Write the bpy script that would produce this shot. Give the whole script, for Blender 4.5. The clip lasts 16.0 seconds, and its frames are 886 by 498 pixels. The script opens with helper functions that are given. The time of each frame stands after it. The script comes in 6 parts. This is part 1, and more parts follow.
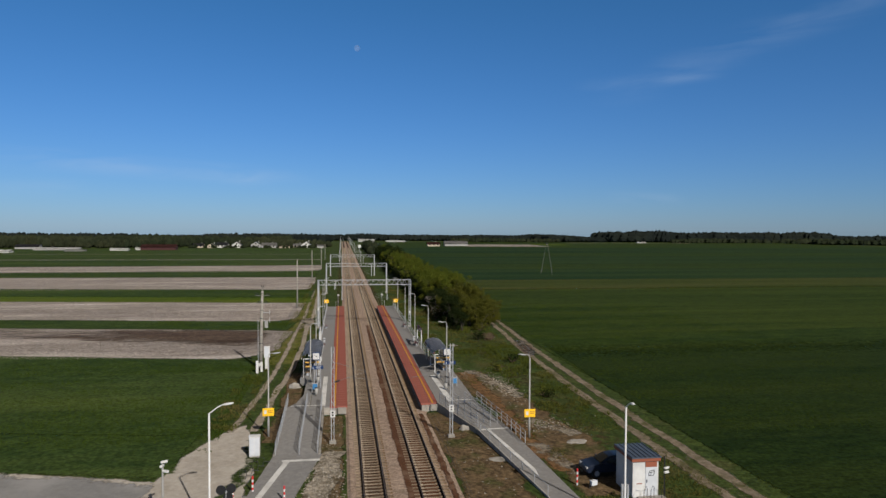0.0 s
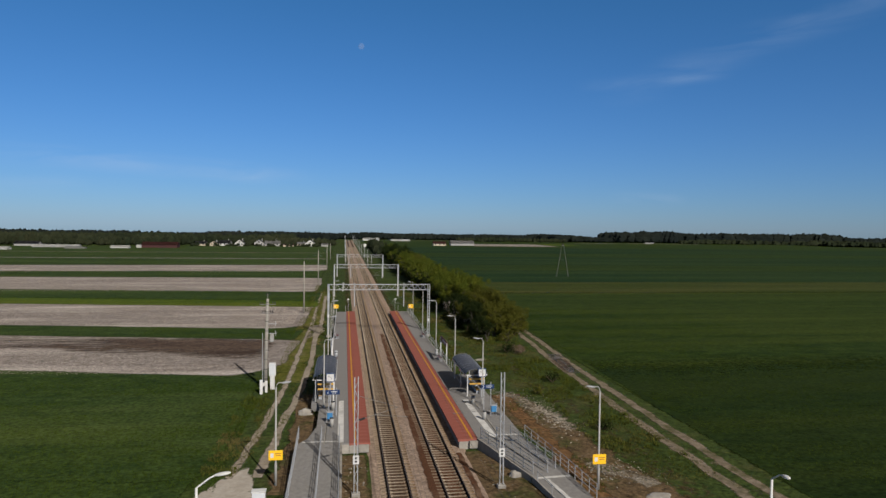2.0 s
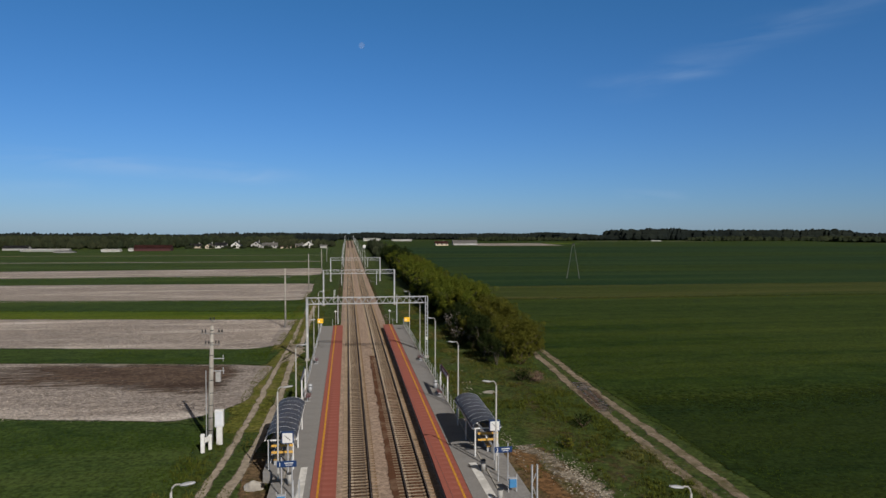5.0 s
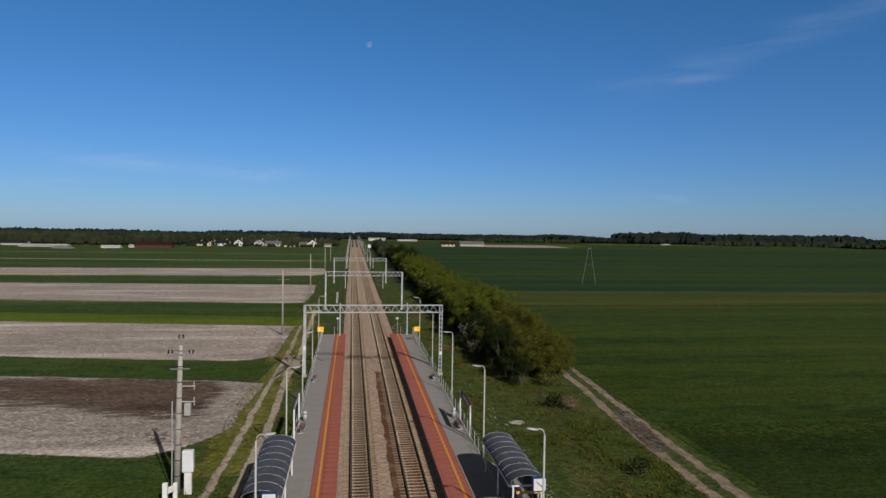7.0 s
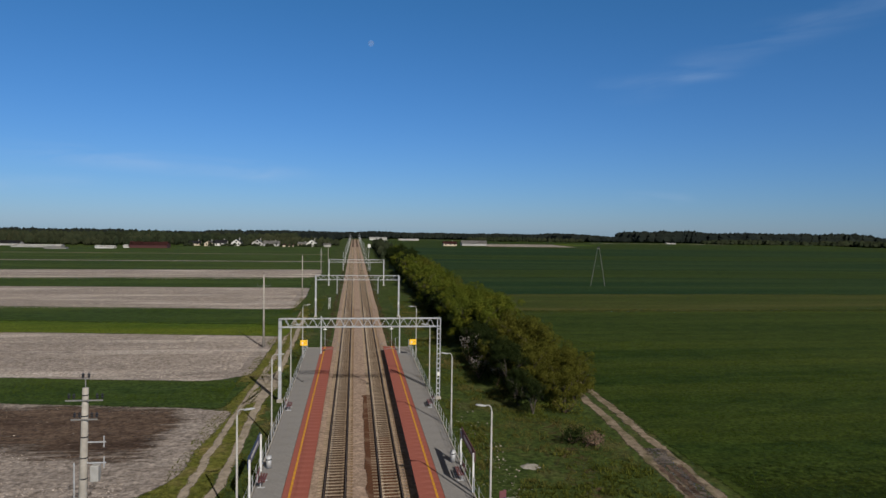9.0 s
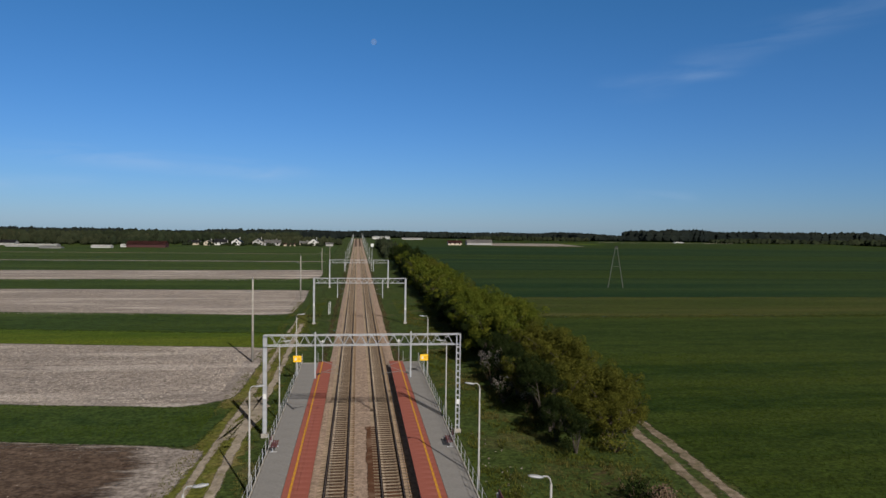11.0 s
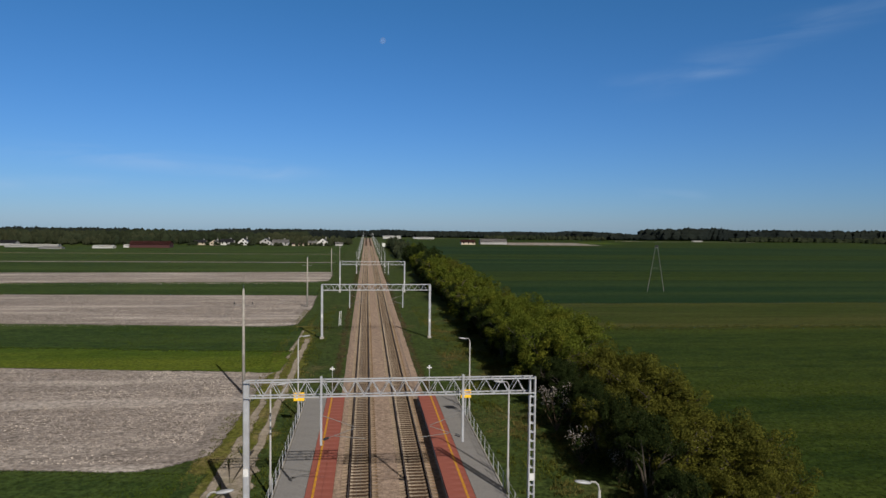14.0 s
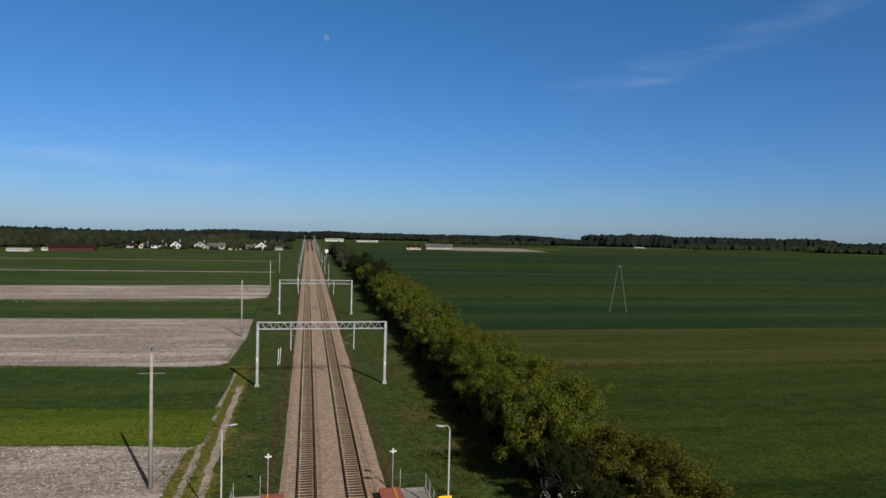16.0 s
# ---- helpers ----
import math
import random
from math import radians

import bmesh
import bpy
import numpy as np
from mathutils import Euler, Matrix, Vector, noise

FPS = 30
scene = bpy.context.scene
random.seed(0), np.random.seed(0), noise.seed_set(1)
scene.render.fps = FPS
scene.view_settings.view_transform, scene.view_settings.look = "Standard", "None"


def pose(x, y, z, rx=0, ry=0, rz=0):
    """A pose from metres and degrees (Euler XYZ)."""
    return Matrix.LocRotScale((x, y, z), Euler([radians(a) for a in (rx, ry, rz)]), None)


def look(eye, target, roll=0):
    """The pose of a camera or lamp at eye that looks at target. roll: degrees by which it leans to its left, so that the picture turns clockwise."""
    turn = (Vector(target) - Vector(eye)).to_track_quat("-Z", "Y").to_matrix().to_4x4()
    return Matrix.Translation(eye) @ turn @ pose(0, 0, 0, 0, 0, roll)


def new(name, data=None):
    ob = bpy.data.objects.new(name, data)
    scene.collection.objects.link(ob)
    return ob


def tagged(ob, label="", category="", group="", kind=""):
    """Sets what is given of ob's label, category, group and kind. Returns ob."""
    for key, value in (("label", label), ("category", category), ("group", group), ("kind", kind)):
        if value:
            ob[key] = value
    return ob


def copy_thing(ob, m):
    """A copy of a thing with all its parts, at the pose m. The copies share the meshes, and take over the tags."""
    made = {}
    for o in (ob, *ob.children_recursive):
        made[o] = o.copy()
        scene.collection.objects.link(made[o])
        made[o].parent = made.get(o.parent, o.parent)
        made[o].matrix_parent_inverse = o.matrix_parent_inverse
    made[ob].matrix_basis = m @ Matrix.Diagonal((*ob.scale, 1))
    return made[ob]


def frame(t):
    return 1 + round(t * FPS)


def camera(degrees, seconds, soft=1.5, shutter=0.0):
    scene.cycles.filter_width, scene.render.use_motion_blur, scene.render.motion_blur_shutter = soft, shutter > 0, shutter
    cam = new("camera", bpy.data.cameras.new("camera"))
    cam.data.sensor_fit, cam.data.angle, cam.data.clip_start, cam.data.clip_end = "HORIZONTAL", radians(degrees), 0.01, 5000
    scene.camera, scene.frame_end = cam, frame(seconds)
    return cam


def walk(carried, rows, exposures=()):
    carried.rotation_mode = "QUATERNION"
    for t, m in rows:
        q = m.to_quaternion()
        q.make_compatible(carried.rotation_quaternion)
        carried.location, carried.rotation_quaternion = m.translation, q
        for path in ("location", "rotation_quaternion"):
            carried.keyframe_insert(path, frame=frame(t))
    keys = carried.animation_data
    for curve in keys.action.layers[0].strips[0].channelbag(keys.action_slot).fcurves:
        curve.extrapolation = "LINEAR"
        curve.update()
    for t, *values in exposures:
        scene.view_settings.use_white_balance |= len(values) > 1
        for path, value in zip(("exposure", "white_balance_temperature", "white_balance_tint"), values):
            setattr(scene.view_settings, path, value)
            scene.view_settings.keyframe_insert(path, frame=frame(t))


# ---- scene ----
cam = camera(67.2, 16.0)
PATH = [
    (0, (-4.305, -1.002, 18.399), (-4.004, 0.974, 18.338), 0.3),
    (0.5, (-4.781, 1.972, 18.439), (-4.483, 3.949, 18.376), 0.3),
    (1, (-5.333, 4.917, 18.42), (-5.037, 6.894, 18.358), 0.5),
    (1.5, (-5.726, 7.929, 18.45), (-5.434, 9.906, 18.386), 0.6),
    (2, (-5.962, 10.884, 18.511), (-5.669, 12.862, 18.447), 0.7),
    (2.5, (-5.77, 13.731, 18.527), (-5.48, 15.709, 18.465), 0.7),
    (3, (-5.17, 16.501, 18.62), (-4.88, 18.479, 18.558), 0.6),
    (3.5, (-4.194, 19.3, 18.609), (-3.907, 21.278, 18.547), 0.5),
    (4, (-3.065, 22.406, 18.812), (-2.778, 24.384, 18.747), -0.2),
    (6.5, (-2.825, 37.912, 18.81), (-2.551, 39.892, 18.744), 0.8),
    (7, (-2.84, 40.823, 18.63), (-2.569, 42.804, 18.565), 0.9),
    (7.5, (-2.314, 43.955, 18.594), (-2.044, 45.936, 18.528), 0.8),
    (8, (-1.817, 46.676, 18.715), (-1.549, 48.657, 18.648), 0.7),
    (8.5, (-1.425, 49.186, 18.871), (-1.158, 51.166, 18.804), 0.7),
    (9, (-0.78, 52.546, 18.779), (-0.516, 54.527, 18.711), 0.8),
    (11.5, (-0.629, 68.854, 18.376), (-0.377, 70.836, 18.305), 0.7),
    (12, (-0.713, 72.164, 18.243), (-0.465, 74.148, 18.173), 0.7),
    (12.5, (-0.893, 75.573, 18.16), (-0.645, 77.557, 18.09), 0.9),
    (13, (-0.989, 78.954, 17.935), (-0.744, 80.938, 17.865), 0.8),
    (13.5, (-1.249, 82.15, 17.833), (-1.005, 84.134, 17.763), 0.9),
    (14, (-1.619, 85.409, 17.953), (-1.391, 87.394, 17.88), 0.6),
    (14.5, (-1.929, 88.934, 18.365), (-1.785, 90.928, 18.291), 1.0),
    (15, (-2.136, 92.743, 19.388), (-1.999, 94.737, 19.313), 1.2),
    (15.5, (-2.041, 96.619, 20.415), (-1.75, 98.596, 20.344), 1.2),
    (16, (-2.26, 100.223, 21.773), (-1.861, 102.182, 21.704), 1.4),
]
walk(cam, [(t, look(eye, target, roll)) for t, eye, target, roll in PATH], [(0, 0.03), (9, 0.05), (12.5, 0.09), (15.5, 0.09), (16, 0.15)])

# ---- world, sun, exposure ----
SUN_EL, SUN_AZ = radians(34.0), math.atan2(0.37, -0.93)   # azimuth from +y towards +x
world = bpy.data.worlds.new("daylight")
scene.world = world
world.use_nodes = True
wn, wl = world.node_tree.nodes, world.node_tree.links
wn.clear()
w_out, w_bg = wn.new("ShaderNodeOutputWorld"), wn.new("ShaderNodeBackground")
sky = wn.new("ShaderNodeTexSky")
sky.sky_type, sky.sun_disc = "NISHITA", False
sky.sun_elevation, sky.sun_rotation = SUN_EL, SUN_AZ
sky.air_density, sky.dust_density, sky.ozone_density, sky.altitude = 1.0, 0.1, 4.0, 0
w_bg.inputs["Strength"].default_value = 0.08
# thin cirrus streaks over the whole sky
wc, wm = wn.new("ShaderNodeTexCoord"), wn.new("ShaderNodeMapping")
wm.inputs["Rotation"].default_value = (0.0, radians(-14), radians(20))
wm.inputs["Scale"].default_value = (4.0, 4.0, 22.0)
wnoise = wn.new("ShaderNodeTexNoise")
wnoise.inputs["Scale"].default_value, wnoise.inputs["Detail"].default_value, wnoise.inputs["Distortion"].default_value = 1.6, 6.0, 0.6
wr = wn.new("ShaderNodeMapRange")
wr.inputs["From Min"].default_value, wr.inputs["From Max"].default_value = 0.36, 0.72


def cirrus(across, along, reach, width, strength):
    """One thin streak of cirrus along a great circle of the sky, as a node output."""
    d1, d2, ab, ab2 = wn.new("ShaderNodeVectorMath"), wn.new("ShaderNodeVectorMath"), wn.new("ShaderNodeMath"), wn.new("ShaderNodeMath")
    d1.operation = d2.operation = "DOT_PRODUCT"
    d1.inputs[1].default_value, d2.inputs[1].default_value = across, along
    ab.operation = ab2.operation = "ABSOLUTE"
    m1, m2, mu = wn.new("ShaderNodeMapRange"), wn.new("ShaderNodeMapRange"), wn.new("ShaderNodeMath")
    m1.interpolation_type = m2.interpolation_type = "SMOOTHSTEP"
    for m, full, none, top in ((m1, 0.0, width, strength), (m2, reach * 0.4, reach, 1.0)):
        m.inputs["From Min"].default_value, m.inputs["From Max"].default_value = full, none
        m.inputs["To Min"].default_value, m.inputs["To Max"].default_value = top, 0.0
    mu.operation = "MULTIPLY"
    for d, a, m in ((d1, ab, m1), (d2, ab2, m2)):
        wl.new(wc.outputs["Generated"], d.inputs[0])
        wl.new(d.outputs["Value"], a.inputs[0])
        wl.new(a.outputs["Value"], m.inputs["Value"])
    wl.new(m1.outputs["Result"], mu.inputs[0])
    wl.new(m2.outputs["Result"], mu.inputs[1])
    return mu.outputs["Value"]


wmix = wn.new("ShaderNodeMix")
wmix.data_type = "RGBA"
wmix.inputs[7].default_value = (5.6, 7.0, 9.0, 1)
wl.new(wc.outputs["Generated"], wm.inputs["Vector"])
wl.new(wm.outputs["Vector"], wnoise.inputs["Vector"])
wl.new(wnoise.outputs["Fac"], wr.inputs["Value"])
total = None
for row in (
    ((0.3758, 0.0369, -0.9259), (0.7534, -0.5939, 0.2821), 0.24, 0.034, 0.12),
    ((0.1236, 0.1714, -0.9774), (0.8983, -0.4379, 0.0368), 0.114, 0.014, 0.11),
    ((-0.0635, 0.0664, -0.9958), (0.9625, 0.2677, -0.0436), 0.245, 0.020, 0.36),
    ((-0.0266, 0.0623, -0.9977), (0.9038, -0.4249, -0.0507), 0.061, 0.012, 0.16),
    ((0.0449, 0.0719, -0.9964), (0.9035, 0.4226, 0.0712), 0.117, 0.016, 0.14),
):
    s = cirrus(*row)
    if total is not None:
        plus = wn.new("ShaderNodeMath")
        plus.operation = "ADD"
        wl.new(total, plus.inputs[0])
        wl.new(s, plus.inputs[1])
        s = plus.outputs["Value"]
    total = s
wisp = wn.new("ShaderNodeMath")
wisp.operation = "MULTIPLY"
wl.new(total, wisp.inputs[0])
wl.new(wr.outputs["Result"], wisp.inputs[1])
wl.new(wisp.outputs["Value"], wmix.inputs[0])
# the deep blue of a clear spring noon, paler towards the horizon
wsep, wramp, wtint = wn.new("ShaderNodeSeparateXYZ"), wn.new("ShaderNodeValToRGB"), wn.new("ShaderNodeMix")
wtint.data_type, wtint.blend_type = "RGBA", "MULTIPLY"
wtint.inputs[0].default_value = 1.0
wramp.color_ramp.elements[0].position, wramp.color_ramp.elements[0].color = 0.0, (0.37, 0.56, 0.97, 1)
wramp.color_ramp.elements[1].position, wramp.color_ramp.elements[1].color = 0.35, (0.30, 0.70, 0.98, 1)
wz = wramp.color_ramp.elements.new(0.43)
wz.color = (1.3, 0.60, 0.24, 1)
wl.new(wc.outputs["Generated"], wsep.inputs["Vector"])
wl.new(wsep.outputs["Z"], wramp.inputs["Fac"])
wl.new(sky.outputs["Color"], wtint.inputs[6])
wl.new(wramp.outputs["Color"], wtint.inputs[7])
wl.new(wtint.outputs[2], wmix.inputs[6])
wl.new(wmix.outputs[2], w_bg.inputs["Color"])
wl.new(w_bg.outputs["Background"], w_out.inputs["Surface"])

sun = new("sun", bpy.data.lights.new("sun", "SUN"))
sun.data.energy, sun.data.angle, sun.data.color = 4.75, radians(0.53), (1.0, 0.932, 0.85)
sun_from = Vector((math.sin(SUN_AZ) * math.cos(SUN_EL), math.cos(SUN_AZ) * math.cos(SUN_EL), math.sin(SUN_EL)))
sun.matrix_world = look(sun_from * 100, (0, 0, 0))

# ---- materials ----
MATS = {}


def mat(name, c1, c2=None, scale=3.0, big=0.15, c3=None, rough=0.85, metal=0.0, bump=0.25, bscale=None, rand=0.0, stretch=(1, 1, 1), detail=6.0, spec=0.3, patch=(0.45, 0.65), trans=0.0, island=0.0, bigstretch=None, nrough=0.7, mottle=0.45):
    """Two-scale surface: fine grain between c1 and c2, large patches of c3, relief, and a shade of its own for each object."""
    m = bpy.data.materials.new(name)
    m.use_nodes = True
    n, l = m.node_tree.nodes, m.node_tree.links
    b = n["Principled BSDF"]
    c2 = c2 or tuple(v * 0.7 for v in c1)
    tc, mp = n.new("ShaderNodeTexCoord"), n.new("ShaderNodeMapping")
    mp.inputs["Scale"].default_value = stretch
    l.new(tc.outputs["Object"], mp.inputs["Vector"])
    n1 = n.new("ShaderNodeTexNoise")
    n1.inputs["Scale"].default_value, n1.inputs["Detail"].default_value, n1.inputs["Roughness"].default_value = scale, detail, nrough
    l.new(mp.outputs["Vector"], n1.inputs["Vector"])
    r1 = n.new("ShaderNodeMapRange")
    r1.inputs["From Min"].default_value, r1.inputs["From Max"].default_value = 0.33, 0.67
    l.new(n1.outputs["Fac"], r1.inputs["Value"])
    m1 = n.new("ShaderNodeMix")
    m1.data_type = "RGBA"
    m1.inputs[6].default_value, m1.inputs[7].default_value = (*c1, 1), (*c2, 1)
    l.new(r1.outputs["Result"], m1.inputs[0])
    col = m1.outputs[2]
    if c3:
        n2 = n.new("ShaderNodeTexNoise")
        n2.inputs["Scale"].default_value, n2.inputs["Detail"].default_value, n2.inputs["Roughness"].default_value = big, 7.0, 0.62
        mp2 = n.new("ShaderNodeMapping")
        mp2.inputs["Scale"].default_value = bigstretch or stretch
        l.new(tc.outputs["Object"], mp2.inputs["Vector"])
        l.new(mp2.outputs["Vector"], n2.inputs["Vector"])
        r2 = n.new("ShaderNodeMapRange")
        r2.inputs["From Min"].default_value, r2.inputs["From Max"].default_value = patch
        l.new(n2.outputs["Fac"], r2.inputs["Value"])
        m2 = n.new("ShaderNodeMix")
        m2.data_type = "RGBA"
        m2.inputs[7].default_value = (*c3, 1)
        l.new(col, m2.inputs[6])
        l.new(r2.outputs["Result"], m2.inputs[0])
        col = m2.outputs[2]
    if detail > 8:
        # fine mottling, blade by blade and clod by clod
        n4, r4, m4 = n.new("ShaderNodeTexNoise"), n.new("ShaderNodeMapRange"), n.new("ShaderNodeVectorMath")
        n4.inputs["Scale"].default_value, n4.inputs["Detail"].default_value, n4.inputs["Roughness"].default_value = 2.6, 4.0, 0.75
        r4.inputs["From Min"].default_value, r4.inputs["From Max"].default_value = 0.36, 0.64
        r4.inputs["To Min"].default_value, r4.inputs["To Max"].default_value = 1 - mottle, 1 + mottle
        m4.operation = "SCALE"
        l.new(tc.outputs["Object"], n4.inputs["Vector"])
        l.new(n4.outputs["Fac"], r4.inputs["Value"])
        l.new(col, m4.inputs[0])
        l.new(r4.outputs["Result"], m4.inputs["Scale"])
        col = m4.outputs["Vector"]
    if rand or island:
        src = n.new("ShaderNodeObjectInfo").outputs["Random"] if rand else n.new("ShaderNodeNewGeometry").outputs["Random Per Island"]
        k = rand or island
        r3 = n.new("ShaderNodeMapRange")
        r3.inputs["To Min"].default_value, r3.inputs["To Max"].default_value = 1 - k, 1 + k
        l.new(src, r3.inputs["Value"])
        m3 = n.new("ShaderNodeVectorMath")
        m3.operation = "SCALE"
        l.new(col, m3.inputs[0])
        l.new(r3.outputs["Result"], m3.inputs["Scale"])
        col = m3.outputs["Vector"]
    l.new(col, b.inputs["Base Color"])
    b.inputs["Roughness"].default_value, b.inputs["Metallic"].default_value, b.inputs["Specular IOR Level"].default_value = rough, metal, spec
    if bump:
        nb = n.new("ShaderNodeTexNoise")
        nb.inputs["Scale"].default_value, nb.inputs["Detail"].default_value = bscale or scale * 2, 5.0
        l.new(mp.outputs["Vector"], nb.inputs["Vector"])
        bp = n.new("ShaderNodeBump")
        bp.inputs["Strength"].default_value, bp.inputs["Distance"].default_value = bump, 0.08
        l.new(nb.outputs["Fac"], bp.inputs["Height"])
        l.new(bp.outputs["Normal"], b.inputs["Normal"])
    if trans:
        t, mx = n.new("ShaderNodeBsdfTranslucent"), n.new("ShaderNodeMixShader")
        mx.inputs[0].default_value = trans
        l.new(col, t.inputs["Color"])
        l.new(b.outputs["BSDF"], mx.inputs[1])
        l.new(t.outputs["BSDF"], mx.inputs[2])
        l.new(mx.outputs["Shader"], n["Material Output"].inputs["Surface"])
    MATS[name] = m
    return m


VERGE = mat("rough_verge_grass", (0.058, 0.080, 0.021), (0.019, 0.032, 0.010), 0.9, 0.16, (0.088, 0.076, 0.034), bump=1.0, bscale=3.0, patch=(0.54, 0.76), spec=0.02, detail=9, nrough=0.77)
CROP = mat("green_crop", (0.044, 0.068, 0.017), (0.017, 0.033, 0.009), 0.55, 0.09, (0.054, 0.076, 0.020), bump=1.0, bscale=3, stretch=(0.6, 1, 1), bigstretch=(0.12, 1, 1), spec=0.02, detail=9, nrough=0.74)
CROP_YELLOW = mat("yellowish_crop", (0.066, 0.098, 0.012), (0.034, 0.06, 0.007), 0.55, 0.09, (0.082, 0.104, 0.013), bump=0.9, bscale=3, stretch=(0.5, 1, 1), bigstretch=(0.12, 1, 1), spec=0.02, detail=9, nrough=0.72)
CROP_DARK = mat("dark_green_crop", (0.019, 0.040, 0.013), (0.010, 0.024, 0.009), 0.4, 0.06, (0.030, 0.048, 0.013), bump=0.8, bscale=3, stretch=(0.2, 1, 1), bigstretch=(0.04, 1, 1), spec=0.02, detail=9, nrough=0.72)
CROP_OLIVE = mat("olive_stubble_band", (0.044, 0.056, 0.012), (0.026, 0.040, 0.009), 0.4, 0.12, (0.062, 0.062, 0.018), bump=0.8, bscale=3, stretch=(0.15, 1, 1), bigstretch=(0.05, 1, 1), spec=0.02, detail=9, nrough=0.72)
SOIL = mat("ploughed_soil", (0.305, 0.268, 0.240), (0.122, 0.103, 0.09), 1.3, 0.16, (0.445, 0.402, 0.362), bump=1.0, bscale=2.5, stretch=(0.6, 1, 1), bigstretch=(0.12, 1, 1), patch=(0.50, 0.70), spec=0.02, detail=9, nrough=0.82)
SOIL_WET = mat("wet_ploughed_soil", (0.045, 0.03, 0.022), (0.13, 0.095, 0.072), 1.2, 0.2, (0.03, 0.02, 0.016), bump=1.0, bscale=2.5, stretch=(0.6, 1, 1), bigstretch=(0.2, 1, 1), patch=(0.5, 0.7), spec=0.02, detail=9, nrough=0.82)
SAND = mat("sandy_wheel_track", (0.25, 0.205, 0.155), (0.11, 0.088, 0.06), 1.2, 0.5, (0.08, 0.074, 0.035), bump=0.8, bscale=5, patch=(0.48, 0.66), spec=0.02, detail=9, nrough=0.75, mottle=0.2)
PALE_SAND = mat("pale_trodden_sand", (0.40, 0.365, 0.315), (0.33, 0.295, 0.25), 0.8, 0.25, (0.25, 0.22, 0.175), bump=0.3, bscale=6, patch=(0.55, 0.8), spec=0.02, detail=9, nrough=0.65, mottle=0.1)
SAND_LIGHT = mat("light_wheel_track", (0.33, 0.285, 0.23), (0.19, 0.16, 0.12), 1.0, 0.4, (0.13, 0.12, 0.06), bump=0.5, bscale=5, patch=(0.55, 0.72), spec=0.02, detail=9, nrough=0.72, mottle=0.2)
VERGE_DRY = mat("dry_yellow_grass", (0.115, 0.115, 0.026), (0.06, 0.07, 0.014), 0.9, 0.25, (0.16, 0.13, 0.055), bump=1.0, bscale=3, patch=(0.5, 0.7), spec=0.02, detail=9, nrough=0.77)
MUD = mat("wet_mud", (0.085, 0.068, 0.052), (0.04, 0.032, 0.027), 0.9, 0.5, (0.15, 0.125, 0.098), bump=1.0, bscale=1.5, rough=0.6, mottle=0.2)
RED_SOIL = mat("reddish_bare_soil", (0.20, 0.112, 0.052), (0.07, 0.042, 0.022), 1.4, 0.3, (0.11, 0.075, 0.036), bump=1.0, bscale=5, patch=(0.5, 0.7), spec=0.02, detail=9, nrough=0.8)
BARE = mat("bare_brown_soil", (0.165, 0.112, 0.062), (0.045, 0.034, 0.02), 1.6, 0.35, (0.052, 0.056, 0.02), bump=1.0, bscale=5, patch=(0.5, 0.66), spec=0.02, detail=9, nrough=0.82)
RUBBLE = mat("pale_rubble", (0.42, 0.37, 0.30), (0.08, 0.064, 0.042), 1.6, 0.5, (0.085, 0.066, 0.04), bump=1.0, bscale=7, patch=(0.5, 0.66), spec=0.02, detail=9, nrough=0.85)
BALLAST = mat("ballast", (0.41, 0.315, 0.245), (0.17, 0.122, 0.09), 3.0, 0.25, (0.29, 0.215, 0.165), bump=1.0, bscale=12, spec=0.02, detail=9, nrough=0.82, mottle=0.3)
CRIB = mat("brown_crib_ballast", (0.105, 0.066, 0.043), (0.04, 0.027, 0.019), 3.0, 0.35, (0.075, 0.048, 0.032), bump=1.0, bscale=12, spec=0.02, detail=9, nrough=0.8, mottle=0.3)
BALLAST_DARK = mat("oily_ballast", (0.12, 0.058, 0.032), (0.07, 0.036, 0.022), 7.0, 0.5, (0.17, 0.11, 0.075), bump=1.0, bscale=14, patch=(0.5, 0.65), spec=0.02)
ASPHALT = mat("worn_asphalt", (0.23, 0.225, 0.215), (0.17, 0.166, 0.16), 2.0, 0.2, (0.27, 0.262, 0.25), bump=0.3, bscale=30, spec=0.05, nrough=0.8)
CONCRETE = mat("concrete", (0.34, 0.32, 0.28), (0.25, 0.23, 0.2), 3.0, 0.6, (0.2, 0.185, 0.16), bump=0.2, rand=0.08)
SLEEPER = mat("concrete_sleeper", (0.33, 0.275, 0.21), (0.2, 0.155, 0.11), 2.5, 1.2, (0.15, 0.1, 0.06), bump=0.3, rand=0.16, spec=0.02)
RAIL = mat("rusty_rail", (0.038, 0.026, 0.022), (0.026, 0.018, 0.016), 3.0, bump=0.1, rough=0.8, spec=0.1)
RAIL_TOP = mat("rail_running_face", (0.075, 0.062, 0.055), (0.05, 0.04, 0.036), 1.0, rough=0.6, spec=0.2, bump=0.0, stretch=(1, 0.05, 1))
RED = mat("red_platform_slab", (0.27, 0.088, 0.064), (0.215, 0.068, 0.05), 2.5, 0.3, (0.285, 0.105, 0.08), bump=0.12, rand=0.02, spec=0.05, detail=9, nrough=0.8, mottle=0.07)
YELLOW_LINE = mat("yellow_line", (0.52, 0.25, 0.016), (0.43, 0.2, 0.015), 3.0, 0.6, (0.4, 0.185, 0.025), bump=0.1, rand=0.04)
WHITE_LINE = mat("white_tactile_strip", (0.62, 0.61, 0.58), (0.5, 0.49, 0.46), 3.0, 0.8, (0.4, 0.39, 0.365), bump=0.15)
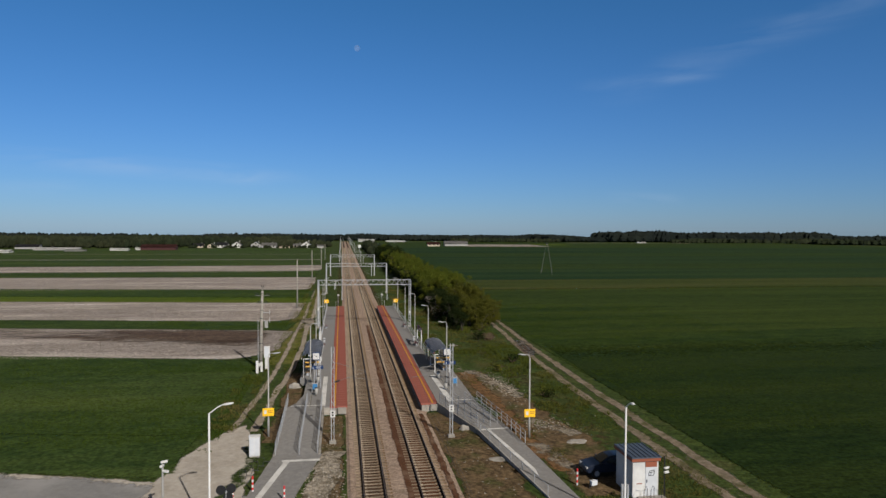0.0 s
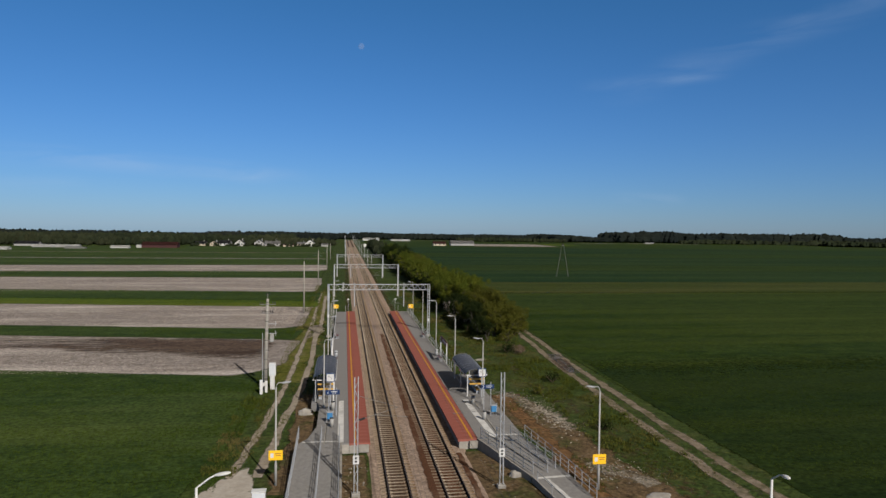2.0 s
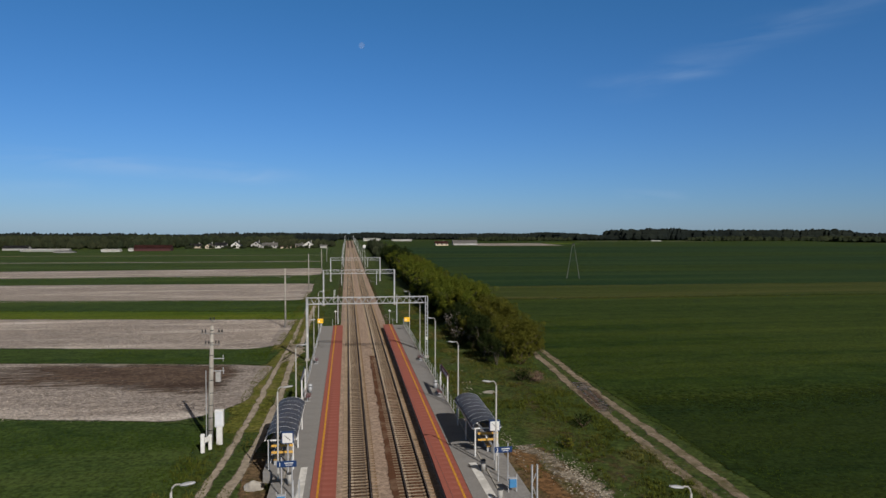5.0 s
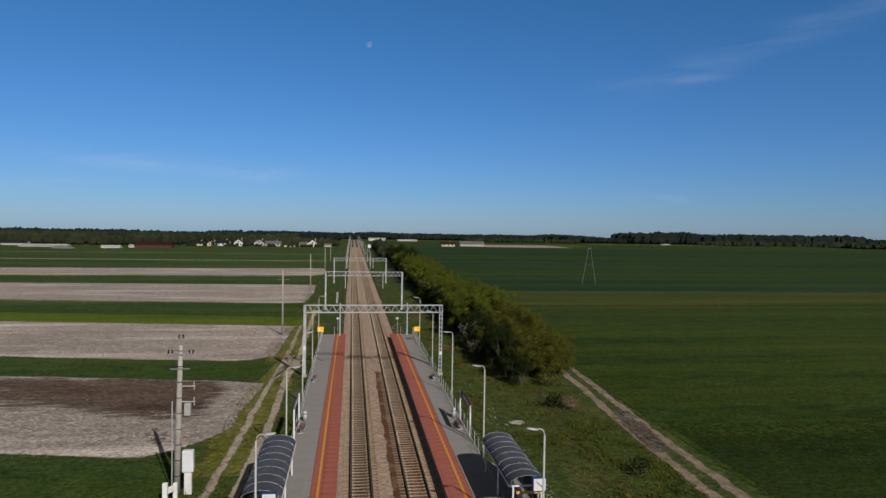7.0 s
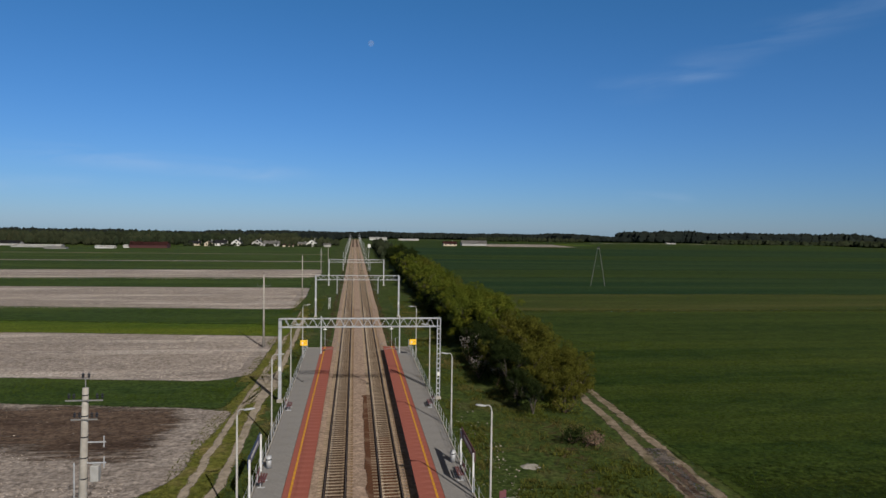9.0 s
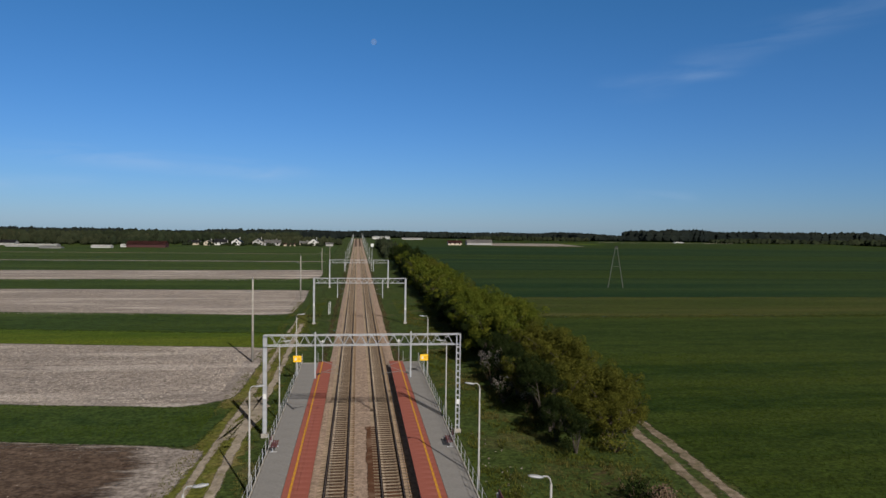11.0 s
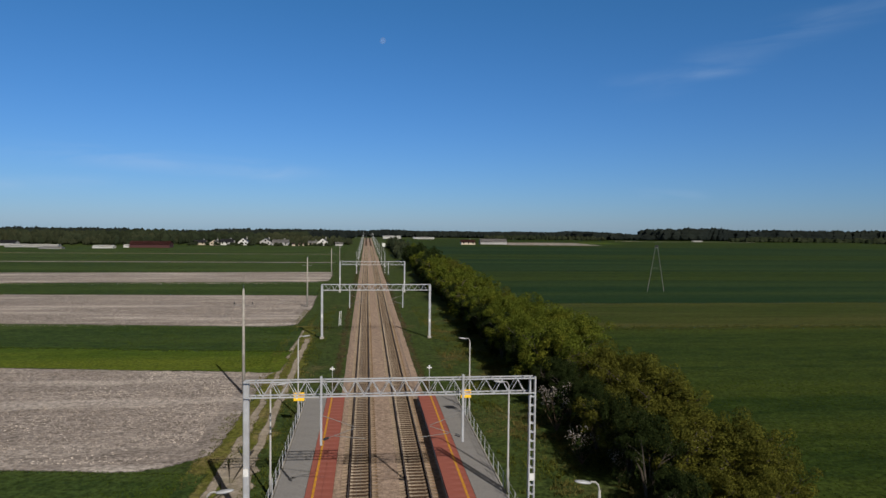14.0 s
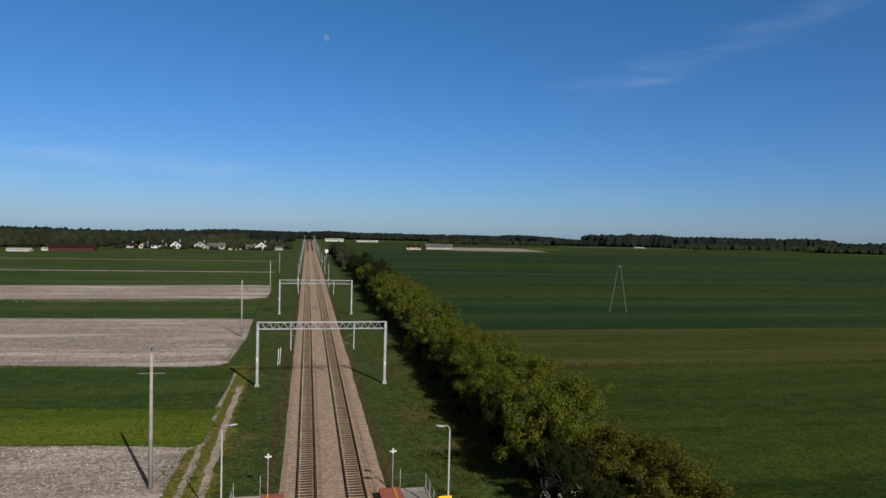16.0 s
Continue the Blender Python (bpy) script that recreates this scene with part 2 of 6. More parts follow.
PAVER = mat("grey_pavers", (0.24, 0.232, 0.22), (0.17, 0.164, 0.157), 3.0, 0.3, (0.195, 0.188, 0.178), bump=0.3, bscale=12, rand=0.012, spec=0.05, detail=9, nrough=0.8, mottle=0.12)
GALV = mat("galvanised_steel", (0.42, 0.43, 0.44), (0.34, 0.35, 0.36), 4.0, 0.8, (0.31, 0.315, 0.32), rough=0.55, metal=0.25, bump=0.05)
GALV_POLE = mat("grey_lamp_pole", (0.31, 0.305, 0.285), (0.25, 0.245, 0.23), 3.0, 0.8, (0.36, 0.35, 0.325), rough=0.6, bump=0.1)
WHITE = mat("white_paint", (0.62, 0.62, 0.6), (0.55, 0.55, 0.53), 3.0, 0.8, (0.48, 0.47, 0.45), rough=0.5, bump=0.05)
WIRE = mat("copper_wire", (0.10, 0.085, 0.07), rough=0.6, metal=0.5, bump=0)
BLACK = mat("black_enamel", (0.014, 0.014, 0.016), (0.022, 0.022, 0.024), 4, rough=0.5, bump=0.05)
REDP = mat("red_paint", (0.55, 0.035, 0.03), (0.45, 0.03, 0.03), 4, rough=0.5, bump=0.05)
YELLOW = mat("yellow_sign_sheet", (0.85, 0.5, 0.02), (0.78, 0.45, 0.02), 3, rough=0.45, bump=0.03)
BLUE = mat("blue_sign_sheet", (0.012, 0.035, 0.11), (0.01, 0.03, 0.09), 3, rough=0.4, bump=0.03)
LIGHTBLUE = mat("light_blue_enamel", (0.05, 0.19, 0.38), (0.045, 0.16, 0.32), 3, rough=0.4, bump=0.03)
SIGNRED = mat("faded_red_board", (0.14, 0.05, 0.055), (0.11, 0.045, 0.05), 3, rough=0.6, bump=0.05)
ROOFPLASTIC = mat("smoked_roof_sheet", (0.05, 0.052, 0.06), (0.04, 0.042, 0.05), 2, 0.5, (0.065, 0.065, 0.075), rough=0.5, bump=0.03, spec=0.12)
WOOD = mat("varnished_bench_slat", (0.55, 0.32, 0.07), (0.42, 0.24, 0.05), 6, rough=0.5, bump=0.1, stretch=(1, 0.2, 1))
BENCHRED = mat("dark_red_bench_slat", (0.13, 0.045, 0.04), (0.1, 0.035, 0.03), 6, rough=0.55, bump=0.1)
BARK = mat("bark", (0.07, 0.055, 0.04), (0.045, 0.035, 0.028), 6, 1.0, (0.09, 0.08, 0.065), bump=0.8, stretch=(1, 1, 0.3))
LEAF = mat("spring_leaves", (0.092, 0.110, 0.014), (0.050, 0.067, 0.010), 0.6, 0.25, (0.130, 0.128, 0.016), bump=0, trans=0.2, island=0.35, rough=0.8, spec=0.02)
LEAF_OLIVE = mat("olive_young_leaves", (0.086, 0.084, 0.014), (0.052, 0.058, 0.011), 0.6, 0.25, (0.096, 0.096, 0.015), bump=0, trans=0.2, island=0.35, rough=0.8, spec=0.02)
# dark shrub leaves, also the hedge's shaded flank put into leaf colour
LEAF_DARK_SHADED = mat("dark_and_shaded_leaves", (0.018, 0.026, 0.007), (0.012, 0.019, 0.006), 0.6, 0.25, (0.022, 0.03, 0.008), bump=0, trans=0.12, island=0.3, rough=0.8, spec=0.02)
BLOSSOM = mat("white_blossom", (0.34, 0.31, 0.28), (0.24, 0.21, 0.18), 2, bump=0, trans=0.2, island=0.3)
TWIG = mat("dry_twigs", (0.13, 0.085, 0.055), (0.09, 0.06, 0.04), 3, bump=0, island=0.3)
TUFT = mat("grass_tufts", (0.075, 0.085, 0.014), (0.05, 0.062, 0.011), 0.3, 0.08, (0.12, 0.098, 0.036), bump=0, island=0.35, trans=0.15, spec=0.02)
PINE = mat("far_pine_wood", (0.013, 0.017, 0.015), (0.009, 0.012, 0.011), 0.05, 0.01, (0.017, 0.021, 0.016), bump=0, island=0.2, rough=0.95, spec=0.02)
FARLEAF = mat("far_leaf_wood", (0.020, 0.026, 0.013), (0.014, 0.019, 0.011), 0.05, 0.01, (0.028, 0.031, 0.016), bump=0, island=0.25, rough=0.95, spec=0.02)
PLASTER = mat("white_plaster", (0.55, 0.54, 0.51), (0.48, 0.47, 0.44), 0.8, 0.2, (0.42, 0.41, 0.38), bump=0.05)
CREAM = mat("cream_plaster", (0.5, 0.42, 0.32), (0.44, 0.37, 0.28), 0.8, 0.2, (0.4, 0.34, 0.26), bump=0.05)
GREYWALL = mat("grey_render", (0.3, 0.29, 0.28), (0.25, 0.245, 0.235), 0.8, 0.2, (0.34, 0.33, 0.31), bump=0.05)
ROOFDARK = mat("dark_roof", (0.028, 0.028, 0.032), (0.02, 0.02, 0.024), 1.5, rough=0.6, bump=0.3)
ROOFGREY = mat("grey_sheet_roof", (0.2, 0.195, 0.19), (0.16, 0.155, 0.15), 1.0, rough=0.6, bump=0.2)
ROOFRED = mat("red_brown_sheet", (0.06, 0.02, 0.018), (0.045, 0.016, 0.015), 0.5, rough=0.6, bump=0.2)
BROWNTRIM = mat("red_brown_fascia", (0.27, 0.085, 0.045), (0.22, 0.07, 0.04), 3, rough=0.6, bump=0.1)
HUTBLUE = mat("pale_blue_grey_panel", (0.56, 0.58, 0.6), (0.5, 0.52, 0.545), 3, 0.7, (0.45, 0.47, 0.49), rough=0.5, bump=0.05)
ROOFSTEEL = mat("blue_grey_steel_roof", (0.10, 0.125, 0.16), (0.08, 0.1, 0.13), 2, rough=0.4, metal=0.3, bump=0.05)
CARPAINT = mat("dark_blue_car_paint", (0.012, 0.018, 0.034), (0.010, 0.014, 0.028), 2, rough=0.3, metal=0.0, bump=0, spec=0.3)
GLASSDARK = mat("dark_glass", (0.01, 0.012, 0.014), (0.014, 0.016, 0.018), 2, rough=0.06, bump=0, spec=0.7)
RUBBER = mat("tyre_rubber", (0.02, 0.02, 0.02), (0.03, 0.03, 0.03), 8, bump=0.2)
ARMSTEEL = mat("dull_bracket_steel", (0.17, 0.165, 0.155), (0.13, 0.127, 0.12), 3, rough=0.7, bump=0)
CROP_RIGHT = mat("dense_green_crop", (0.032, 0.052, 0.010), (0.010, 0.021, 0.005), 0.5, 0.11, (0.046, 0.061, 0.011), bump=1.0, bscale=3, stretch=(0.45, 1, 1), bigstretch=(0.045, 1, 1), patch=(0.42, 0.74), spec=0.02, detail=9, nrough=0.74)
# same crop as CROP_RIGHT, its shade between the plants put into the colour
CROP_SHADED = mat("shaded_near_crop", (0.019, 0.034, 0.008), (0.007, 0.015, 0.004), 0.5, 0.11, (0.025, 0.037, 0.008), bump=1.0, bscale=3, stretch=(0.45, 1, 1), bigstretch=(0.045, 1, 1), patch=(0.42, 0.74), spec=0.02, detail=9, nrough=0.74)


def ragged(m, scale=1.6, stretch=None):
    """A copy of a ground material that thins out towards the uneven edge of its patch."""
    m = m.copy()
    n, l = m.node_tree.nodes, m.node_tree.links
    at, tc, nz = n.new("ShaderNodeAttribute"), n.new("ShaderNodeTexCoord"), n.new("ShaderNodeTexNoise")
    at.attribute_name = "cover"
    nz.inputs["Scale"].default_value, nz.inputs["Detail"].default_value, nz.inputs["Roughness"].default_value = scale, 7.0, 0.7
    ad, mr = n.new("ShaderNodeMath"), n.new("ShaderNodeMapRange")
    ad.operation = "ADD"
    mr.inputs["From Min"].default_value, mr.inputs["From Max"].default_value = 0.80, 1.02
    tr, mx = n.new("ShaderNodeBsdfTransparent"), n.new("ShaderNodeMixShader")
    mp = n.new("ShaderNodeMapping")
    if stretch:
        mp.inputs["Rotation"].default_value, mp.inputs["Scale"].default_value = (0, 0, radians(9)), stretch
    l.new(tc.outputs["Object"], mp.inputs["Vector"])
    l.new(mp.outputs["Vector"], nz.inputs["Vector"])
    l.new(at.outputs["Fac"], ad.inputs[0])
    l.new(nz.outputs["Fac"], ad.inputs[1])
    l.new(ad.outputs["Value"], mr.inputs["Value"])
    l.new(mr.outputs["Result"], mx.inputs[0])
    l.new(tr.outputs["BSDF"], mx.inputs[1])
    l.new(n["Principled BSDF"].outputs["BSDF"], mx.inputs[2])
    l.new(mx.outputs["Shader"], n["Material Output"].inputs["Surface"])
    MATS[m.name] = m
    return m


MOONM = mat("moon_rock", (0.85, 0.85, 0.85), (0.6, 0.6, 0.6), 0.04, bump=0)
mn, ml = MOONM.node_tree.nodes, MOONM.node_tree.links
mtr, mmx = mn.new("ShaderNodeBsdfTransparent"), mn.new("ShaderNodeMixShader")
mmx.inputs[0].default_value = 0.935
ml.new(mn["Principled BSDF"].outputs["BSDF"], mmx.inputs[1])
ml.new(mtr.outputs["BSDF"], mmx.inputs[2])
ml.new(mmx.outputs["Shader"], mn["Material Output"].inputs["Surface"])

# ---- mesh helpers ----
def box(bm, x, y, z, sx, sy, sz, rz=0.0, bevel=0.0):
    """A box of the given size, centred on x, y with its foot at z."""
    m = Matrix.Translation((x, y, z + sz / 2)) @ Matrix.Rotation(rz, 4, "Z") @ Matrix.Diagonal((sx, sy, sz, 1))
    made = bmesh.ops.create_cube(bm, size=1, matrix=m)
    if bevel:
        edges = list({e for v in made["verts"] for e in v.link_edges})
        bmesh.ops.bevel(bm, geom=edges, offset=bevel, segments=1, affect="EDGES")
    return bm


def tube(bm, pts, radii, seg=8):
    """A round bar along points, capped; one radius or one for each point."""
    pts = [Vector(p) for p in pts]
    radii = radii if isinstance(radii, (list, tuple)) else [radii] * len(pts)
    rings = []
    for i, p in enumerate(pts):
        d = (pts[min(i + 1, len(pts) - 1)] - pts[max(i - 1, 0)]).normalized()
        a = d.cross(Vector((0, 0, 1)) if abs(d.z) < 0.9 else Vector((1, 0, 0))).normalized()
        b = d.cross(a)
        rings.append([bm.verts.new(p + radii[i] * (a * math.cos(k * math.tau / seg) + b * math.sin(k * math.tau / seg))) for k in range(seg)])
    for r, s in zip(rings, rings[1:]):
        for k in range(seg):
            bm.faces.new((r[k], r[(k + 1) % seg], s[(k + 1) % seg], s[k]))
    bm.faces.new(rings[0][::-1])
    bm.faces.new(rings[-1])
    return bm


def prism(bm, outline, z0, z1):
    """A slab with an outline of x, y points, from z0 to z1 (numbers, or one height for each point for the top)."""
    tops = z1 if isinstance(z1, (list, tuple)) else [z1] * len(outline)
    lo = [bm.verts.new((x, y, z0)) for x, y in outline]
    hi = [bm.verts.new((x, y, t)) for (x, y), t in zip(outline, tops)]
    bm.faces.new(hi)
    bm.faces.new(lo[::-1])
    for k in range(len(outline)):
        j = (k + 1) % len(outline)
        bm.faces.new((lo[k], lo[j], hi[j], hi[k]))
    return bm


def mesh_of(name, bm, material, smooth=False):
    bmesh.ops.recalc_face_normals(bm, faces=bm.faces)
    me = bpy.data.meshes.new(name)
    bm.to_mesh(me)
    bm.free()
    me.materials.append(material)
    if smooth:
        me.polygons.foreach_set("use_smooth", [True] * len(me.polygons))
    return me


def part(name, bm, material, parent=None, label="", smooth=False):
    """Links a bmesh as one mesh object, under a thing or a part."""
    ob = new(name, mesh_of(name, bm, material, smooth))
    if parent:
        ob.parent = parent
    return tagged(ob, label)


def share(name, me, parent, x, y, z, rz=0.0):
    ob = new(name, me)
    ob.parent = parent
    ob.location, ob.rotation_euler = (x, y, z), (0, 0, rz)
    return ob


def thing(name, x, y, z, label, category, group="", kind="", rz=0.0):
    ob = new(name)
    ob.empty_display_size = 0.2
    ob.matrix_basis = pose(x, y, z, 0, 0, rz)
    return tagged(ob, label, category, group, kind)


def B():
    return bmesh.new()


G = -0.3          # ground level; the rail heads are at 0
P = 0.55          # platform level

# ---- ground and fields ----
EDGED = {}


def patch(name, rows, covers, material):
    """A ground sheet from rows of points, with its cover (0 at the edge, 1 inside) kept on the mesh."""
    if material.name not in EDGED:
        EDGED[material.name] = ragged(material, 1.6, (0.14, 0.9, 1) if material is SOIL_WET else None)
    w = len(rows[0])
    vs = [p for r in rows for p in r]
    fs = [(a * w + i, a * w + i + 1, (a + 1) * w + i + 1, (a + 1) * w + i) for a in range(len(rows) - 1) for i in range(w - 1)]
    me = bpy.data.meshes.new(name)
    me.from_pydata(vs, [], fs)
    at = me.attributes.new("cover", "FLOAT", "POINT")
    at.data.foreach_set("value", [float(c) for r in covers for c in r])
    me.materials.append(EDGED[material.name])
    return new(name, me)


def sheet(name, material, x0, x1, y0, y1, z, slope, label, category, wobble=0.5, step=3.0, kind="structure", seed=1, cut=(0, 0), fade=(0, 0)):
    """A field plot with uneven edges, whose two long sides run at slopes to x, whose headland corners may be worn round and whose long sides may thin out."""
    near, far = slope if isinstance(slope, tuple) else (slope, slope)
    n = max(2, int((x1 - x0 - 10) / step))
    if x0 < 0:
        xs = [x0 - 1.6] + [x0 + (x1 - 10 - x0) * i / n for i in range(n)] + [x1 - 10 + i for i in range(11)] + [x1 + 1.2]
    else:
        n = max(2, int((x1 - x0) / step))
        xs = [x0 - 1.6] + [x0 + (x1 - x0) * i / n for i in range(n + 1)] + [x1 + 1.2]
    e = min(0.9, (y1 - y0) * 0.2)
    rows, covers = [], []
    for k, (f, c) in enumerate(((-e, 0), (e + fade[0], 1), ((y1 - y0) / 2, 1), (y1 - y0 - e - fade[1], 1), (y1 - y0 + e, 0))):
        row, cov = [], []
        for i, x in enumerate(xs):
            off = (near, near, (near + far) / 2, far, far)[k] * (x - (x1 if x0 < 0 else x0))
            wob = wobble * noise.noise((x * 0.11, 7.3 * (k > 2), seed)) if k != 2 else 0
            u = max(0.0, (x - (x1 - 7)) / 7) if x0 < 0 else 0.0
            wob += (cut[0] if k < 2 else -cut[1] if k > 2 else 0) * min(1.2, u) ** 2
            end = 1.1 * noise.noise((3.1 * k, seed, 1.7)) * u
            row.append((x + end, y0 + f + off + wob, z))
            cov.append(0 if i in (0, len(xs) - 1) else c)
        rows.append(row)
        covers.append(cov)
    return tagged(patch(name, rows, covers, material), label, category, "", kind)


def blob(name, material, outline, z, label, category, jag=0.5, seed=3, sub=6):
    """A patch of ground with a ragged outline."""
    rnd = random.Random(seed)
    pts = []
    for k, (x, y) in enumerate(outline):
        x2, y2 = outline[(k + 1) % len(outline)]
        for i in range(sub):
            f = i / sub
            pts.append((x + (x2 - x) * f + rnd.uniform(-jag, jag), y + (y2 - y) * f + rnd.uniform(-jag, jag)))
    pts.append(pts[0])
    cx, cy = sum(p[0] for p in pts) / len(pts), sum(p[1] for p in pts) / len(pts)
    rows, covers = [], []
    for f, c in ((1.06, 0), (0.9, 0.75), (0.7, 1), (0.35, 1), (0.0, 1)):
        rows.append([(cx + (x - cx) * f, cy + (y - cy) * f, z) for x, y in pts])
        covers.append([c] * len(pts))
    return tagged(patch(name, rows, covers, material), label, category, "", "structure")


def ribbon(name, material, pts, width, z, label, category, jag=0.15, seed=5, step=1.2, soft=1.0):
    """A strip along a line on the ground, with worn edges."""
    rnd = random.Random(seed)
    pts = [Vector((x, y, 0)) for x, y in pts]
    rows, covers = [], []
    for a, b in zip(pts, pts[1:]):
        n = max(1, int((b - a).length / step))
        side = (b - a).normalized().cross(Vector((0, 0, 1)))
        for i in range(n + (b == pts[-1])):
            p = a.lerp(b, i / n)
            w = width / 2 * (1 + 0.3 * noise.noise((p.x * 0.3, p.y * 0.3, seed)))
            j = rnd.uniform(-jag, jag)
            rows.append([tuple(p + side * (w * f + j) + Vector((0, 0, z))) for f in (-1.5, -0.7, 0, 0.7, 1.5)])
            covers.append([0, 0.85 * soft, 1.0 * soft, 0.85 * soft, 0] if soft else [0.2, 1, 1, 1, 0.2])
    return tagged(patch(name, rows, covers, material), label, category, "", "structure")


# one sheet of ground out to the horizon, finer near the line
xs = [-4800, -2800, -2000, -1600, -1300, -1100, -950, -800, -600, -450, -300, -150, -80, -40] + list(range(-30, 31, 3)) + [40, 80, 150, 300, 450, 600, 800, 950, 1100, 1300, 1600, 2000, 2800, 4800]
ys = [-600, -200, -60] + list(range(0, 330, 5)) + [360, 420, 500, 600, 700, 800, 900, 1000, 1100, 1250, 1400, 1600, 2000, 2800, 4800]
bm = B()
rows = []
for y in ys:
    row = []
    for x in xs:
        d = max(0.0, math.hypot(x, y) - 950)
        row.append(bm.verts.new((x, y, G - 0.012 * d - 0.000008 * d * d)))   # the land falls away beyond the woods
    rows.append(row)
for r, s in zip(rows, rows[1:]):
    for i in range(len(xs) - 1):
        bm.faces.new((r[i], r[i + 1], s[i + 1], s[i]))
tagged(part("ground", bm, VERGE), "rough green verge and flat farmland reaching the horizon", "ground", "", "structure")

GRASS = "flat green field of young cereal crop"
PLOUGH = "pale ploughed field strip with dry crumbly soil"
sheet("field_1", CROP, -90, -16.7, 60.5, 95.2, G + 0.0165, (-0.2, -0.21), GRASS, "field", 0.7, seed=1, cut=(1.5, 0.5))
sheet("field_1", CROP, -90, -17.6, 50.9, 64, G + 0.0155, -0.215, GRASS, "field", 0.4, seed=61)
sheet("field_2", SOIL, -300, -14.4, 95.6, 123.0, G + 0.0115, (-0.2, -0.16), "ploughed field strip, pale soil with dark wet earth", "field", 0.7, seed=2, cut=(7.0, 0.8))
sheet("field_3", CROP, -300, -14.2, 123.2, 134.4, G + 0.0190, (-0.16, -0.155), GRASS, "field", 0.5, seed=3)
sheet("field_4", SOIL, -300, -13.8, 134.6, 168.0, G + 0.0115, (-0.155, -0.14), PLOUGH, "field", 0.7, seed=4, cut=(4.5, 0.5))
sheet("field_5", CROP_YELLOW, -400, -12.8, 168.2, 183, G + 0.0190, -0.14, "yellowish green strip of young crop", "field", 0.6, seed=5, fade=(0, 5))
sheet("field_6", CROP, -400, -13.2, 181.5, 204.0, G + 0.0178, (-0.14, -0.12), GRASS, "field", 0.5, seed=6)
sheet("field_7", SOIL, -500, -14.2, 204.2, 256.5, G + 0.0115, (-0.12, -0.04), PLOUGH, "field", 0.7, seed=7, cut=(2.5, 1.0))
sheet("field_8", CROP, -500, -14.5, 256.7, 296.5, G + 0.0190, (-0.04, 0.05), GRASS, "field", 0.6, seed=8)
sheet("field_9", SOIL, -600, -14.5, 297, 339, G + 0.0115, (0.05, 0.06), PLOUGH, "field", 0.8, seed=9, cut=(2.0, 1.0))
sheet("field_10", CROP, -600, -14.5, 339.5, 398, G + 0.0190, (0.06, 0.0), GRASS, "field", 0.8, seed=10)
sheet("field_11", SOIL, -600, -17, 398.5, 403, G + 0.0140, 0.0, "narrow strip of pale ploughed soil", "field", 0.8, seed=11)
sheet("field_12", CROP, -600, -15.5, 403.5, 482, G + 0.0190, 0.0, GRASS, "field", 0.8, seed=12)
sheet("field_13", SAND, -600, -18, 482.5, 487, G + 0.0140, 0.0, "pale sandy farm track across the fields", "farm track", 0.8, seed=13)
sheet("field_14", CROP, -900, -16, 487.5, 700, G + 0.0190, 0.0, GRASS, "field", 0.8, seed=14)
rows, covers = [], []
for i in range(80):
    x = -15.4 - 1.8 * i
    top = 122.6 - 0.16 * (x + 15.2)
    deep = 17.5 - 4.5 * min(1.0, max(0.0, (-x - 20) / 30)) + 1.2 * noise.noise((x * 0.09, 4, 2))
    thin = (0.35, 0.6, 0.9)[i] if i < 3 else 1 - 0.42 * min(1.0, max(0.0, (-x - 20) / 45))
    rows.append([(x, top - deep * f, G + 0.018) for f in (-0.02, 0.12, 0.3, 0.5, 0.7, 0.9, 1.25)])
    covers.append([c * thin + 0.16 * noise.noise((x * 0.05, 9.0 * f, 6)) for f, c in ((0, 0.35), (1, 0.58), (2, 0.62), (3, 0.6), (4, 0.56), (5, 0.4), (6, -0.2))])
tagged(patch("wet_patch", rows, covers, SOIL_WET), "dark wet earth in the ploughed strip", "soil", "", "structure")
# right of the line
sheet("field_15", CROP_RIGHT, 27.9, 420, 33, 214, G + 0.0165, (-0.34, 0.0), "wide flat field of green cereal crop", "field", 0.6, seed=15)
sheet("field_16", CROP_OLIVE, 27, 600, 192, 237, G + 0.0195, 0.0, "olive brown stubble band across the field", "field", 1.0, seed=16, fade=(19, 0))
# darkens the near field by colour, for its view-dependent shade
sheet("field_26", CROP_SHADED, 27.9, 420, 33, 112, G + 0.0190, (-0.34, 0.0), "near stretch of the cereal crop with shade coloured in", "field", 2.0, seed=26, fade=(0, 36))
sheet("field_17", CROP_DARK, 26, 700, 237.2, 300, G + 0.0165, 0.0, "dark green field of dense crop", "field", 0.8, seed=17)
sheet("field_18", CROP_RIGHT, 26, 700, 300.2, 345, G + 0.0165, 0.0, GRASS, "field", 1.0, seed=18)
sheet("field_19", CROP_DARK, 26, 900, 345.2, 440, G + 0.0165, 0.0, "dark green field of dense crop", "field", 1.0, seed=19)
sheet("field_20", CROP_RIGHT, 24, 900, 440.2, 500, G + 0.0165, 0.0, GRASS, "field", 1.0, seed=20)
sheet("field_21", CROP_DARK, 22, 760, 500.2, 640, G + 0.0165, 0.0, "dark green field of dense crop", "field", 1.5, seed=21)
sheet("field_22", CROP_RIGHT, 20, 620, 640.2, 930, G + 0.0140, 0.0, GRASS, "field", 1.5, seed=22)
sheet("field_23", SOIL, 130, 218, 690, 780, G + 0.0265, 0.0, "pale bare field beyond the farm", "field", 2.0, seed=23)
sheet("field_25", PALE_SAND, 300, 480, 868, 873, G + 0.03, 0.0, "thin pale road along the forest edge", "road", 1.0, seed=25)
sheet("field_24", CROP_YELLOW, 225, 262, 740, 800, G + 0.0265, 0.0, "yellow flowering crop far away", "field", 2.0, seed=24)

